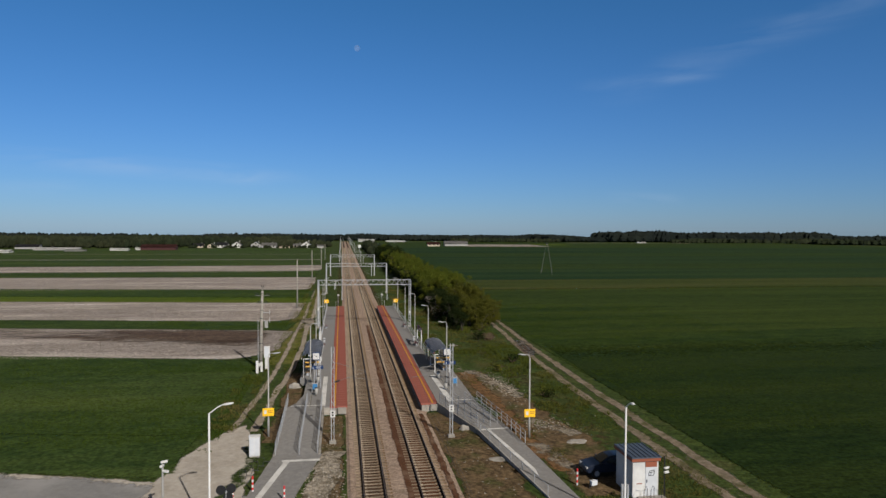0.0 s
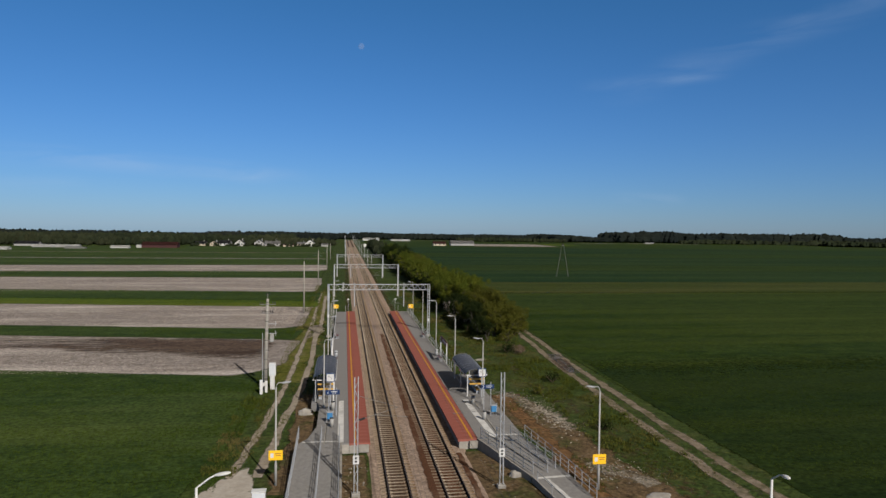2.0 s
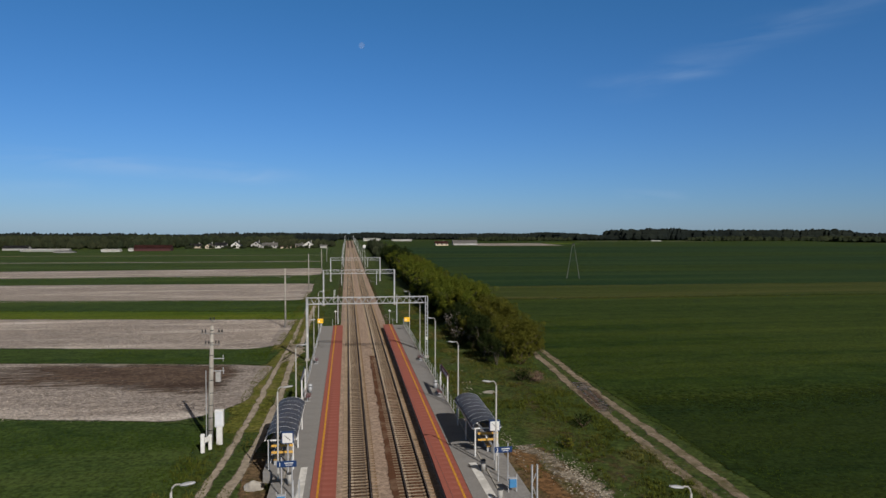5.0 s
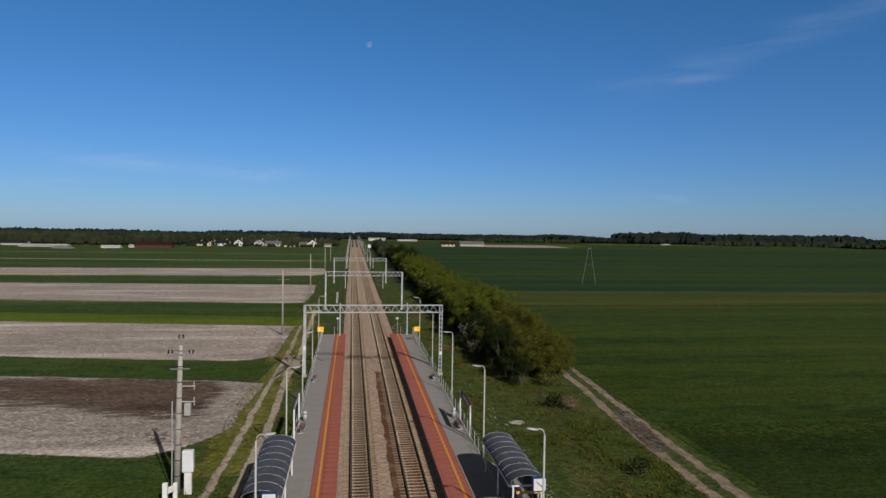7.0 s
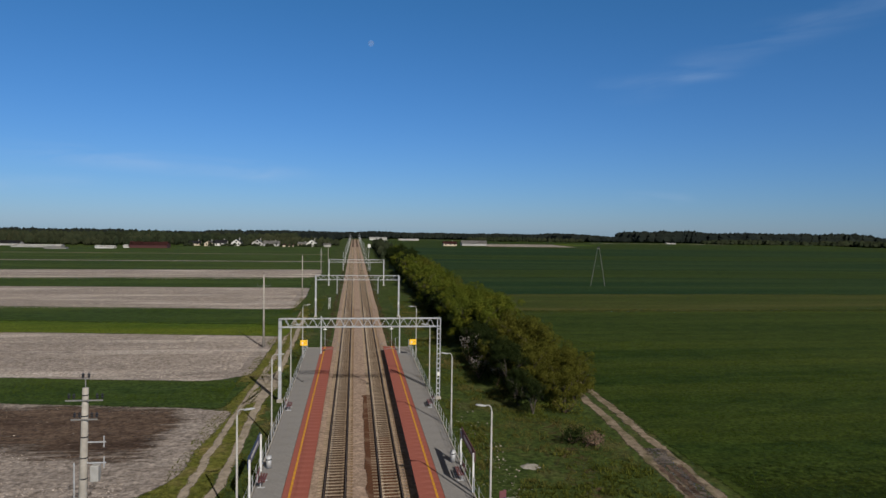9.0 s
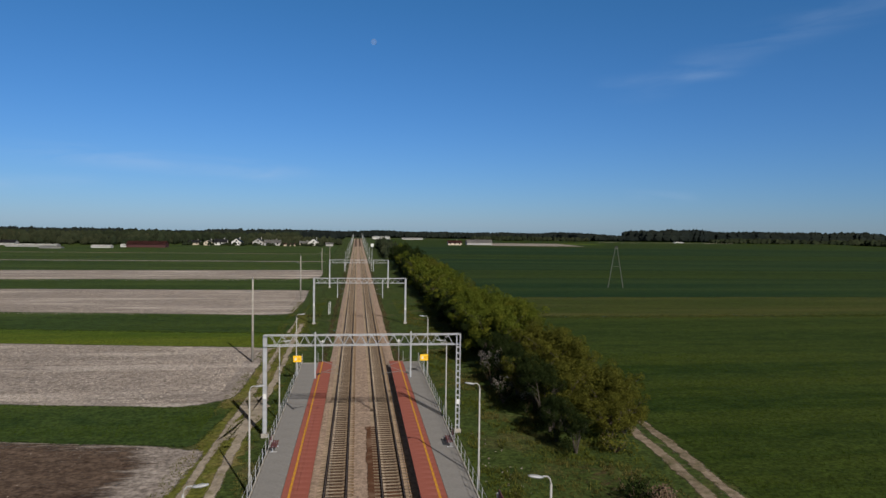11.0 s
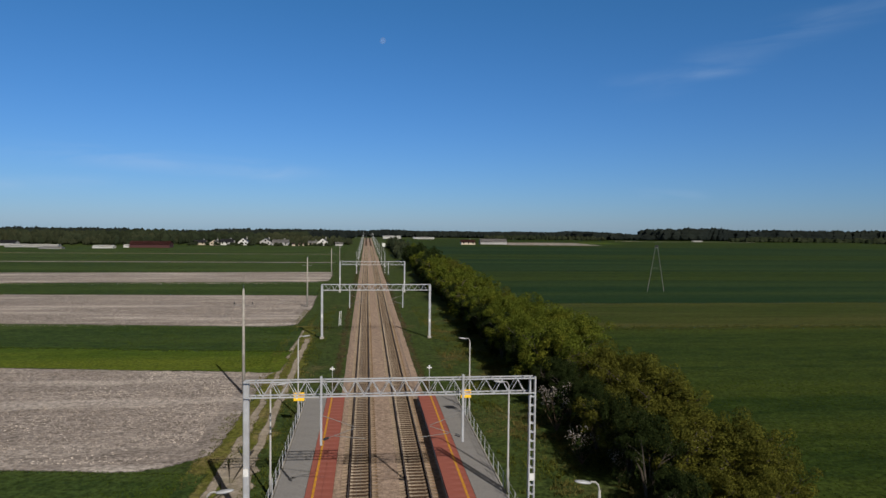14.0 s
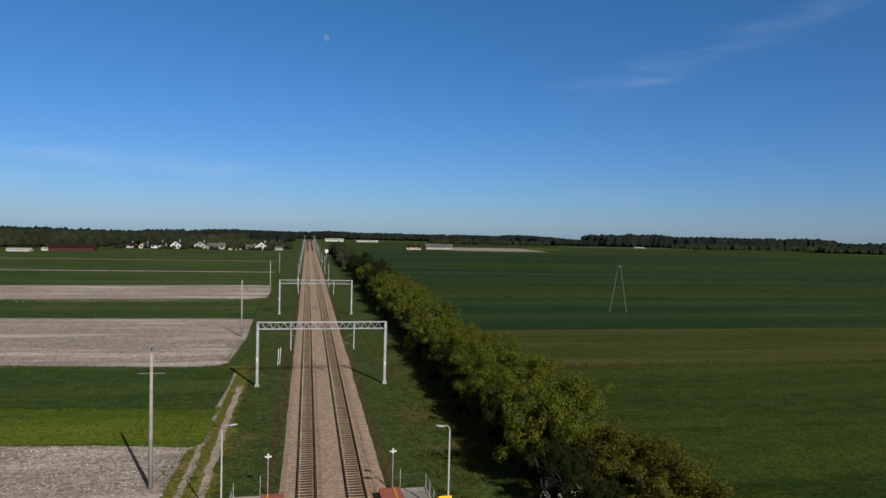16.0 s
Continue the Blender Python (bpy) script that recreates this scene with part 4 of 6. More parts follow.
# plain white marker posts beside the line
for x, y in ((-6.4, 205), (-6.15, 206)):
    t = thing("marker_post", x, y, G, "short plain white post beside the line", "post", "white marker posts")
    part("shaft", tube(B(), [(0, 0, 0), (0.1, 0, 2.6)], 0.06, 8), WHITE, t)
supports = [-10, 57.4, 125.1, 191.9, 263.8] + [335 + 56 * k for k in range(11)]
for s in (-1, 1):
    t = thing("overhead_wires", s * 2.0, 24, 0, "thin contact and carrier wires over the track", "overhead wire", "overhead line wires")
    pts_c, pts_m = [], []
    for k, (a, b) in enumerate(zip(supports, supports[1:])):
        for i in range(6):
            f = i / 6
            pts_c.append((0.2 * (-1) ** k * (1 - 2 * f), a + (b - a) * f - 24, 5.25))
            pts_m.append((0, a + (b - a) * f - 24, 6.2 - 3.0 * f * (1 - f)))
    part("contact_wire", tube(B(), pts_c, 0.009, 4), WIRE, t)
    part("carrier_wire", tube(B(), pts_m, 0.008, 4), WIRE, t)


# ---- poles of the power line ----
def insulators(bm, x, z):
    for dz, r in ((0, 0.03), (0.06, 0.075), (0.12, 0.05), (0.18, 0.075), (0.25, 0.03)):
        tube(bm, [(x, 0, z + dz), (x, 0, z + dz + 0.05)], r, 6)


def power_pole(x, y, h, arm=True):
    p = thing("power_pole", x, y, G, "pale grey concrete power line pole with crossarm", "utility pole", "power line poles")
    part("shaft", tube(B(), [(0, 0, -0.1), (0, 0, h)], [0.18, 0.11], 10), CONCRETE, p, smooth=True)
    if arm:
        bm = B()
        box(bm, 0, 0, h - 1.7, 2.1, 0.05, 0.06)
        part("crossarm", bm, ARMSTEEL, p)
        for ix in (-0.95, 0.95):
            bm = B()
            insulators(bm, ix, h - 1.6)
            part("insulator", bm, BLACK, p)
    part("spike", tube(B(), [(0, 0, h), (0, 0, h + 0.4)], 0.02, 5), GALV, p)
    bm = B()
    insulators(bm, 0, h + 0.15)
    part("insulator", bm, BLACK, p)
    return p


power_pole(-14.5, 157.6, 11.2), power_pole(-14.3, 232, 10.8, True), power_pole(-13.8, 322, 9.5), power_pole(-13.8, 395, 9.0)


def transformer_pole():
    p = thing("transformer_pole", -14.85, 89.2, G, "thick concrete power pole with crossarms and switch box", "utility pole")
    part("shaft", tube(B(), [(0, 0, -0.1), (0.1, 0, 5), (0.25, 0, 10.4)], [0.25, 0.21, 0.15], 12), CONCRETE, p, smooth=True)
    for k in range(9):
        z = 1.2 + k * 1.1
        part("band", tube(B(), [(0.25 * z / 10.9, 0, z), (0.25 * z / 10.9, 0, z + 0.06)], 0.262 - 0.009 * z, 10), BLACK, p, "thin dark steel band")
    for z, w in ((8.75, 1.3), (9.75, 1.85)):
        bm = B()
        box(bm, 0.25, -0.2, z, w, 0.06, 0.07)
        a = part("crossarm", bm, ARMSTEEL, p)
        for ix in (-0.5 * w + 0.1, -0.5 * w + 0.35, 0.5 * w - 0.35, 0.5 * w - 0.1):
            bm = B()
            insulators(bm, 0.25 + ix, z + 0.07)
            part("insulator", bm, BLACK, a)
    bm = B()
    tube(bm, [(0.25, 0, 10.4), (0.25, 0, 10.95)], 0.03, 6)
    box(bm, 0.27, 0, 10.85, 0.4, 0.05, 0.05)
    part("top_bracket", bm, ARMSTEEL, p)
    for ix in (0.13, 0.41):
        bm = B()
        insulators(bm, ix, 10.9)
        part("insulator", bm, BLACK, p)
    bm = B()
    box(bm, 0.75, -0.1, 5.5, 0.42, 0.4, 0.85, 0, 0.03)
    part("switch_box", bm, GALV_POLE, p, "grey switch box")
    for z in (7.5, 6.4):
        bm = B()
        box(bm, 0.75, 0, z, 1.0, 0.06, 0.06)
        box(bm, 1.15, 0, z - 0.25, 0.05, 0.05, 0.6)
        part("bracket", bm, GALV, p)
    bm = B()
    box(bm, 0.85, -0.35, 1.6, 0.75, 0.45, 1.5, 0, 0.03)
    m = part("meter_box", bm, WHITE, p, "white meter box")
    bm = B()
    box(bm, 0.85, -0.585, 1.7, 0.6, 0.012, 1.3)
    box(bm, 1.02, -0.6, 2.25, 0.06, 0.03, 0.14)
    part("door", bm, HUTBLUE, m)
    bm = B()
    box(bm, 0.85, -0.35, 0, 0.5, 0.3, 1.6, 0, 0.03)
    part("pedestal", bm, WHITE, p, "white pedestal")
    part("down_pipe", tube(B(), [(-0.3, -0.1, 0), (-0.3, -0.1, 6.5)], 0.04, 6), GALV, p)
    b = thing("cable_pillar", -14.8, 87.3, G, "white two-part concrete cable pillar", "cable pillar")
    bm = B()
    box(bm, -0.2, -0.5, 0, 0.32, 0.3, 1.6, 0, 0.03)
    part("column", bm, WHITE, b)
    bm = B()
    box(bm, 0.25, 0.3, 0, 0.28, 0.26, 1.3, 0, 0.03)
    part("column", bm, WHITE, b)
    bm = B()
    box(bm, 0.03, -0.1, 0.8, 0.16, 0.8, 0.4, radians(-30), 0.02)
    part("plate", bm, WHITE, b)


transformer_pole()


def pylon():
    p = thing("a_frame_pole", 79.9, 265.8, G, "tall concrete A-frame power pole in the field", "utility pole")
    for s in (-1, 1):
        part("leg", tube(B(), [(s * 2.45, 0, 0), (s * 0.28, 0, 12.8)], [0.075, 0.05], 6), ARMSTEEL, p)
    bm = B()
    box(bm, 0, 0, 6.6, 2.1, 0.03, 0.035), box(bm, 0, 0, 12.3, 0.8, 0.3, 0.15)
    part("tie_bar", bm, ARMSTEEL, p)
    bm = B()
    for x in (-0.45, 0, 0.45):
        insulators(bm, x, 12.7)
    box(bm, 0, 0, 12.6, 0.9, 0.5, 0.4, 0, 0.1)
    part("insulator", bm, BLACK, p)


pylon()


# ---- lamps ----
def lamp(x, y, base, h, d, white=False, sign=False, rz=0.0):
    """A lamp post; d: the way that its arm points along x."""
    m = WHITE if white else GALV_POLE
    t = thing("street_lamp", x, y, base, "tall white lamp post with a flat lantern" if white else "grey steel lamp post with a curved arm", "street lamp", "station lamps", rz=rz)
    part("pole", tube(B(), [(0, 0, 0), (0, 0, 1.6), (0, 0, 1.65), (0, 0, h - 0.35)], [0.1, 0.095, 0.07, 0.055], 10), m, t, smooth=True)
    if white:
        part("arm", tube(B(), [(0, 0, h - 0.36), (d * 0.5, 0.12, h), (d * 0.75, 0.18, h + 0.1)], 0.035, 6), m, t)
    else:
        part("arm", tube(B(), [(0, 0, h - 0.36), (d * 0.06, 0, h - 0.12), (d * 0.18, 0, h), (d * 0.4, 0, h + 0.02)], 0.04, 8), m, t)
    bm = B()
    bmesh.ops.create_icosphere(bm, subdivisions=2, radius=1, matrix=Matrix.Translation((d * (1.05 if white else 0.72), 0.2 if white else 0, h + (0.14 if white else 0.02))) @ Matrix.Rotation(radians(-8 * d), 4, "Y") @ Matrix.Diagonal((0.38, 0.15, 0.075, 1)))
    part("lantern", bm, WHITE if white else GALV, t, "pale flat lantern head", smooth=True)
    if sign:
        bm = B()
        box(bm, 0, -0.13, 1.9, 1.0, 0.03, 0.72, 0, 0.01)
        p = part("warning_sign", bm, YELLOW, t, "yellow warning sign")
        bm = B()
        box(bm, -0.25, -0.148, 2.1, 0.22, 0.004, 0.32)
        part("sign_mark", bm, WHITE, p)
        bm = B()
        box(bm, 0.18, -0.148, 2.36, 0.45, 0.004, 0.05), box(bm, 0.18, -0.148, 2.22, 0.38, 0.004, 0.05)
        part("sign_bar", bm, BROWNTRIM, p)
    return t


lamp(-12.15, 40.3, G, 7.9, 1, white=True), lamp(13.4, 38.4, G, 7.9, 1, white=True, rz=-105)
lamp(-10.75, 59.8, G, 7.5, 1, sign=True), lamp(12.35, 56.4, G, 7.5, -1, sign=True)
for y in (77.4, 94.6, 112.2, 130.0):
    lamp(-7.85, y, G, 7.6, 1), lamp(8.1, y - 0.3, G, 7.6, -1)
lamp(-7.95, 149.0, G, 7.6, 1), lamp(8.1, 147.0, G, 7.6, -1)
for s in (-1, 1):
    t = thing("warning_board", s * 7.5, 145.3, P, "yellow warning board on a short post", "sign", "yellow warning boards")
    part("post", tube(B(), [(0, 0, 0), (0, 0, 2.4)], 0.04, 6), GALV, t)
    bm = B()
    box(bm, 0, -0.06, 1.6, 0.95, 0.03, 0.75, 0, 0.01)
    b = part("board", bm, YELLOW, t)
    bm = B()
    box(bm, -0.2, -0.078, 1.8, 0.2, 0.004, 0.3)
    part("sign_mark", bm, WHITE, b)
    bm = B()
    box(bm, 0.2, -0.078, 2.05, 0.4, 0.004, 0.05), box(bm, 0.2, -0.078, 1.9, 0.32, 0.004, 0.05)
    part("sign_bar", bm, BROWNTRIM, b)
    t = thing("camera_post", s * 5.05, 154.9, G, "thin post with a white cross-shaped head", "post", "end posts")
    part("post", tube(B(), [(0, 0, 0), (0, 0, 3.2)], 0.035, 6), GALV, t)
    bm = B()
    box(bm, 0, 0, 3.12, 0.55, 0.12, 0.12, 0, 0.02), box(bm, 0, 0, 3.0, 0.14, 0.14, 0.42, 0, 0.02)
    part("head", bm, WHITE, t)
    t = thing("stub_post", s * 5.6, 154.2, G, "thin short steel post at the platform end", "post", "end posts")
    part("post", tube(B(), [(0, 0, 0), (0, 0, 1.9)], 0.03, 6), GALV, t)


# ---- platform furniture ----
def text_part(body, size, x, y, z, parent, material, name="lettering"):
    c = bpy.data.curves.new(name, "FONT")
    c.body, c.size, c.extrude, c.align_x = body, size, 0.002, "CENTER"
    c.materials.append(material)
    ob = new(name, c)
    ob.parent = parent
    ob.location, ob.rotation_euler = (x, y, z), (radians(90), 0, 0)
    return ob


def shelter(s, x, y0, y1, digit):
    """An open shelter with an arched smoked roof; s: side of the line."""
    t = thing("platform_shelter", x, y0, P, "open white steel shelter with an arched smoked roof", "shelter", "platform shelters")
    L, w = y1 - y0, 1.15
    n = 10
    arch = [(-w * math.cos(math.pi * k / n) * 1.0, 2.3 + 0.62 * math.sin(math.pi * k / n)) for k in range(n + 1)]
    for i in range(8):
        bm = B()
        ya, yb = L * i / 8 + 0.03, L * (i + 1) / 8 - 0.03
        lo = [[bm.verts.new((a, yy, z)) for a, z in arch] for yy in (ya, yb)]
        up = [[bm.verts.new((a * 1.01, yy, z + 0.02)) for a, z in arch] for yy in (ya, yb)]
        for k in range(n):
            bm.faces.new((up[0][k], up[1][k], up[1][k + 1], up[0][k + 1]))
            bm.faces.new((lo[0][k], lo[0][k + 1], lo[1][k + 1], lo[1][k]))
        for q in (0, 1):
            for k in range(n):
                bm.faces.new((lo[q][k], up[q][k], up[q][k + 1], lo[q][k + 1]))
        part("roof_panel", bm, ROOFPLASTIC, t, "smoked plastic roof panel")
    for i in range(9):
        part("rib", tube(B(), [(a * 1.02, L * i / 8, z + 0.02) for a, z in arch], 0.009, 5), GALV, t)
    for a in (-w, w):
        bm = B()
        box(bm, a, L / 2, 2.24, 0.09, L, 0.1)
        part("eaves_beam", bm, WHITE, t)
    for a in (-0.9, 0.9):
        for yy in (0.15, L * 0.5, L - 0.15):
            bm = B()
            box(bm, a, yy, 0, 0.1, 0.1, 2.3, 0, 0.01)
            part("post", bm, WHITE, t)
    for yy in (0.15, L * 0.5, L - 0.15):
        bm = B()
        box(bm, 0, yy, 2.2, 2.0, 0.08, 0.1)
        part("tie_beam", bm, WHITE, t)
    for z in (1.25, 1.75):
        bm = B()
        box(bm, 0.1, 0.1, z, 1.6, 0.05, 0.18, 0, 0.01)
        part("end_board", bm, WOOD, t, "varnished wooden end board")
    for k in range(5):
        bm = B()
        box(bm, s * 0.82, L * (0.12 + 0.18 * k) , 0.5, 0.012, 1.5, 1.6)
        pn = part("glass_panel", bm, GLASSDARK, t, "dark glazed back panel")
        bm = B()
        box(bm, s * 0.82, L * (0.12 + 0.18 * k), 0.42, 0.05, 1.55, 0.06)
        part("panel_rail", bm, WHITE, pn)
    for k in range(3):
        b = thing("shelter_bench", x + s * 0.45, y0 + 1.8 + 2.4 * k, P, "varnished slatted bench on steel legs inside the shelter", "bench", "shelter benches")
        for q in range(3):
            bm = B()
            box(bm, -0.14 + 0.14 * q, 0, 0.43, 0.11, 1.6, 0.04, 0, 0.008)
            part("slat", bm, WOOD, b)
        for yy in (-0.6, 0.6):
            bm = B()
            box(bm, 0, yy, 0, 0.36, 0.05, 0.43)
            part("leg", bm, GALV, b)
    # clock and platform sign in front of the shelter
    cx = x - s * 0.05 + (0.55 if s < 0 else 0.45)
    c = thing("station_clock", cx, y0 - 1.0, P, "square blue-cased station clock on a post", "clock", "station clocks")
    part("post", tube(B(), [(0, 0.12, 0), (0, 0.12, 3.0)], 0.055, 8), GALV, c)
    bm = B()
    box(bm, 0, 0, 2.35, 0.86, 0.28, 0.86, 0, 0.03)
    part("case", bm, BLUE, c, "blue case")
    bm = B()
    box(bm, 0, -0.145, 2.42, 0.72, 0.012, 0.72)
    f = part("dial", bm, WHITE, c, "white dial")
    bm = B()
    tube(bm, [(0, -0.16, 2.78), (-0.2, -0.16, 2.98)], 0.018, 4), tube(bm, [(0, -0.16, 2.78), (0.2, -0.16, 2.62)], 0.02, 4)
    part("clock_hand", bm, BLACK, f, "black clock hands")
    g = thing("platform_sign", cx + s * -0.3, y0 - 5.2, P, "dark blue platform number sign on two posts", "sign", "platform signs")
    for a in (-0.35, 0.35):
        part("post", tube(B(), [(a, 0, 0), (a, 0, 2.75)], 0.045, 8), GALV, g)
    bm = B()
    box(bm, 0, -0.06, 2.1, 1.3, 0.06, 0.42, 0, 0.01)
    pl = part("plate", bm, BLUE, g)
    text_part(digit, 0.4, -0.45, -0.095, 2.16, pl, WHITE)
    bm = B()
    box(bm, 0.15, -0.094, 2.35, 0.6, 0.004, 0.06), box(bm, 0.15, -0.094, 2.22, 0.45, 0.004, 0.04)
    part("bar_mark", bm, WHITE, pl)
    i = thing("grit_box", cx - s * 0.1, y0 - 7.2, P, "light blue grit box between two steel legs", "grit box", "grit boxes")
    for a in (-0.29, 0.29):
        bm = B()
        box(bm, a, 0, 0, 0.05, 0.05, 1.2)
        part("leg", bm, GALV, i)
    bm = B()
    box(bm, 0, 0, 0.35, 0.5, 0.3, 0.6, 0, 0.02)
    cs = part("case", bm, LIGHTBLUE, i)
    bm = B()
    box(bm, 0, 0, 0.95, 0.54, 0.34, 0.05, 0, 0.01)
    part("lid", bm, GALV, cs)
    for yy in (-3.0, -8.6):
        q = thing("waste_bin", x - s * 0.9, y0 + yy, P, "grey cylindrical waste bin on the platform", "bin", "waste bins")
        part("body", tube(B(), [(0, 0, 0.05), (0, 0, 0.8)], [0.17, 0.19], 12), GALV_POLE, q, smooth=True)
        part("rim", tube(B(), [(0, 0, 0.8), (0, 0, 0.86)], [0.2, 0.16], 12), BLACK, q)


shelter(-1, -7.85, 79.4, 89.6, "1"), shelter(1, 8.05, 80.2, 88.9, "2")


def bench(x, y, s):
    t = thing("platform_bench", x, y, P, "dark red slatted bench with steel legs", "bench", "platform benches")
    for k in range(3):
        bm = B()
        box(bm, s * (-0.2 + 0.17 * k), 0, 0.44, 0.13, 1.7, 0.04, 0, 0.01)
        part("seat_slat", bm, BENCHRED, t)
    for k in range(2):
        bm = B()
        box(bm, s * 0.3, 0, 0.62 + 0.2 * k, 0.04, 1.7, 0.14, 0, 0.01)
        part("back_slat", bm, BENCHRED, t)
    for yy in (-0.65, 0.65):
        bm = B()
        box(bm, 0, yy, 0, 0.5, 0.06, 0.06), box(bm, s * 0.05, yy, 0.06, 0.07, 0.06, 0.4), box(bm, s * 0.26, yy, 0.4, 0.05, 0.06, 0.55)
        part("leg", bm, GALV, t)


def bin_(x, y):
    t = thing("waste_bin", x, y, P, "galvanised cylindrical waste bin with a dark rim", "bin", "waste bins")
    part("body", tube(B(), [(0, 0, 0.02), (0, 0, 0.85)], [0.19, 0.21], 14), GALV, t, smooth=True)
    part("rim", tube(B(), [(0, 0, 0.64), (0, 0, 0.72)], 0.218, 14), BLACK, t)
    part("cap", tube(B(), [(0, 0, 0.85), (0, 0, 0.94)], [0.22, 0.13], 14), GALV, t)


def name_board(x, y0, y1, s):
    t = thing("station_board", x, y0, P, "long board between two white posts", "sign", "station boards")
    L = y1 - y0
    for yy in (0, L):
        bm = B()
        box(bm, 0, yy, 0, 0.13, 0.13, 2.75, 0, 0.01)
        part("post", bm, WHITE, t)
    bm = B()
    box(bm, s * 0.08, L / 2, 2.15, 0.05, L + 0.3, 0.75, 0, 0.01)
    pl = part("plate", bm, BLUE if s < 0 else SIGNRED, t, "dark board face")
    bm = B()
    box(bm, s * 0.02 - s * 0.005 + s * 0.035, L / 2, 2.4, 0.006, L * 0.6, 0.25)
    part("bar_mark", bm, WHITE, pl, "pale bar of lettering")


for s in (-1, 1):
    bench(s * 7.0, 99.9, s), bench(s * 7.0, 119.2, s)
    bin_(s * 6.95, 103.0)
    name_board(s * 7.45, 97.0, 102.4, s)
    # small striped board standing on the verge
    t = thing("striped_board", s * 8.75, 93.6, G, "narrow blue and white board leaning by a lamp post", "sign", "striped boards")
    bm = B()
    box(bm, 0, 0, 0.7, 0.55, 0.05, 1.6, radians(25), 0.01)
    b = part("board", bm, HUTBLUE if s < 0 else SIGNRED, t)
    for k in range(2):
        bm = B()
        box(bm, 0, -0.035, 0.95 + 0.6 * k, 0.5, 0.012, 0.28, radians(25))
        part("stripe", bm, BLUE, b)
    part("post", tube(B(), [(0, 0.06, 0), (0, 0.06, 1.6)], 0.03, 6), GALV, t)


# ---- level crossing corner ----
def hut():
    x0, x1, y0, y1, z = 15.75, 17.65, 42.4, 45.2, G
    h = thing("equipment_hut", (x0 + x1) / 2, (y0 + y1) / 2, z, "small white equipment hut with a ribbed steel roof", "hut")
    w, d, H = x1 - x0, y1 - y0, 2.55
    for name, a in (("front_wall", (0, -d / 2 + 0.05, w, 0.1)), ("back_wall", (0, d / 2 - 0.05, w, 0.1)), ("side_wall", (-w / 2 + 0.05, 0, 0.1, d - 0.2)), ("side_wall", (w / 2 - 0.05, 0, 0.1, d - 0.2))):
        bm = B()
        box(bm, a[0], a[1], 0.0, a[2], a[3], H)
        part(name, bm, WHITE, h)
    bm = B()
    box(bm, 0, 0, H, w + 0.24, d + 0.24, 0.24, 0, 0.02)
    part("fascia", bm, BROWNTRIM, h, "red-brown fascia board")
    bm = B()
    box(bm, 0, 0, H + 0.24, w + 0.3, d + 0.3, 0.05)
    r = part("roof", bm, ROOFSTEEL, h, "ribbed blue-grey steel roof")
    for k in range(7):
        bm = B()
        box(bm, -w / 2 - 0.08 + k * (w + 0.16) / 6, 0, H + 0.29, 0.05, d + 0.3, 0.06)
        part("seam", bm, ROOFSTEEL, r)
    bm = B()
    box(bm, 0.42, -d / 2 - 0.012, 0.12, 0.86, 0.03, 2.0, 0, 0.01)
    dr = part("door", bm, HUTBLUE, h, "white steel door")
    bm = B()
    box(bm, 0.08, -d / 2 - 0.045, 1.05, 0.05, 0.05, 0.2)
    part("door_handle", bm, BLACK, dr)
    bm = B()
    box(bm, 0.4, -d / 2 - 0.02, 2.14, 0.86, 0.04, 0.36)
    part("panel", bm, BROWNTRIM, h, "red-brown panel over the door")
    bm = B()
    for (ax, az), (bx, bz) in (((0.2, 1.55), (0.28, 1.85)), ((0.28, 1.85), (0.62, 1.9)), ((0.62, 1.9), (0.66, 1.75)), ((0.66, 1.75), (0.55, 1.5)), ((0.55, 1.5), (0.2, 1.55)), ((0.3, 1.75), (0.58, 1.78)), ((0.42, 1.76), (0.38, 1.58))):
        tube(bm, [(ax, -d / 2 - 0.032, az), (bx, -d / 2 - 0.032, bz)], 0.022, 4)
    part("painted_mark", bm, BLACK, dr, "black painted angular mark")
    bm = B()
    box(bm, -0.45, -d / 2 - 0.006, 0.95, 0.4, 0.012, 0.07)
    part("vent", bm, BROWNTRIM, h)
    bm = B()
    box(bm, 0.35, -d / 2 - 0.55, 0.0, 1.9, 1.0, 0.12, 0, 0.01)
    part("step", bm, CONCRETE, h, "concrete door step")
    for x in (-0.35, 0.15, 0.95):
        part("handrail", tube(B(), [(x - 0.2, -d / 2 - 0.95, 0.1), (x - 0.2, -d / 2 - 0.95, 0.8), (x, -d / 2 - 0.8, 1.1), (x + 0.2, -d / 2 - 0.6, 0.9), (x + 0.2, -d / 2 - 0.6, 0.1)], 0.022, 5), BLACK, h, "thin dark handrail")
    c = thing("camera_pole", 18.05, 42.3, G, "dark pole with two white surveillance cameras", "camera pole", "surveillance poles")
    part("post", tube(B(), [(0, 0, 0), (0, 0, 2.9)], 0.04, 8), BLACK, c)
    for z in (2.05, 1.75):
        bm = B()
        box(bm, 0.05, -0.2, z, 0.42, 0.16, 0.14, radians(20), 0.03)
        part("camera", bm, WHITE, c, "white surveillance camera")


hut()
c = thing("camera_pole", -15.2, 41.8, G, "grey pole with white surveillance cameras", "camera pole", "surveillance poles")
part("post", tube(B(), [(0, 0, 0), (0, 0, 4.3)], [0.08, 0.06], 8), GALV_POLE, c)
for a, z, r in ((0.12, 4.2, 30), (0.2, 3.6, -25), (-0.02, 3.95, 80)):
    bm = B()
    box(bm, a, -0.1, z, 0.42, 0.15, 0.15, radians(r), 0.03)
    part("camera", bm, WHITE, c, "white surveillance camera")


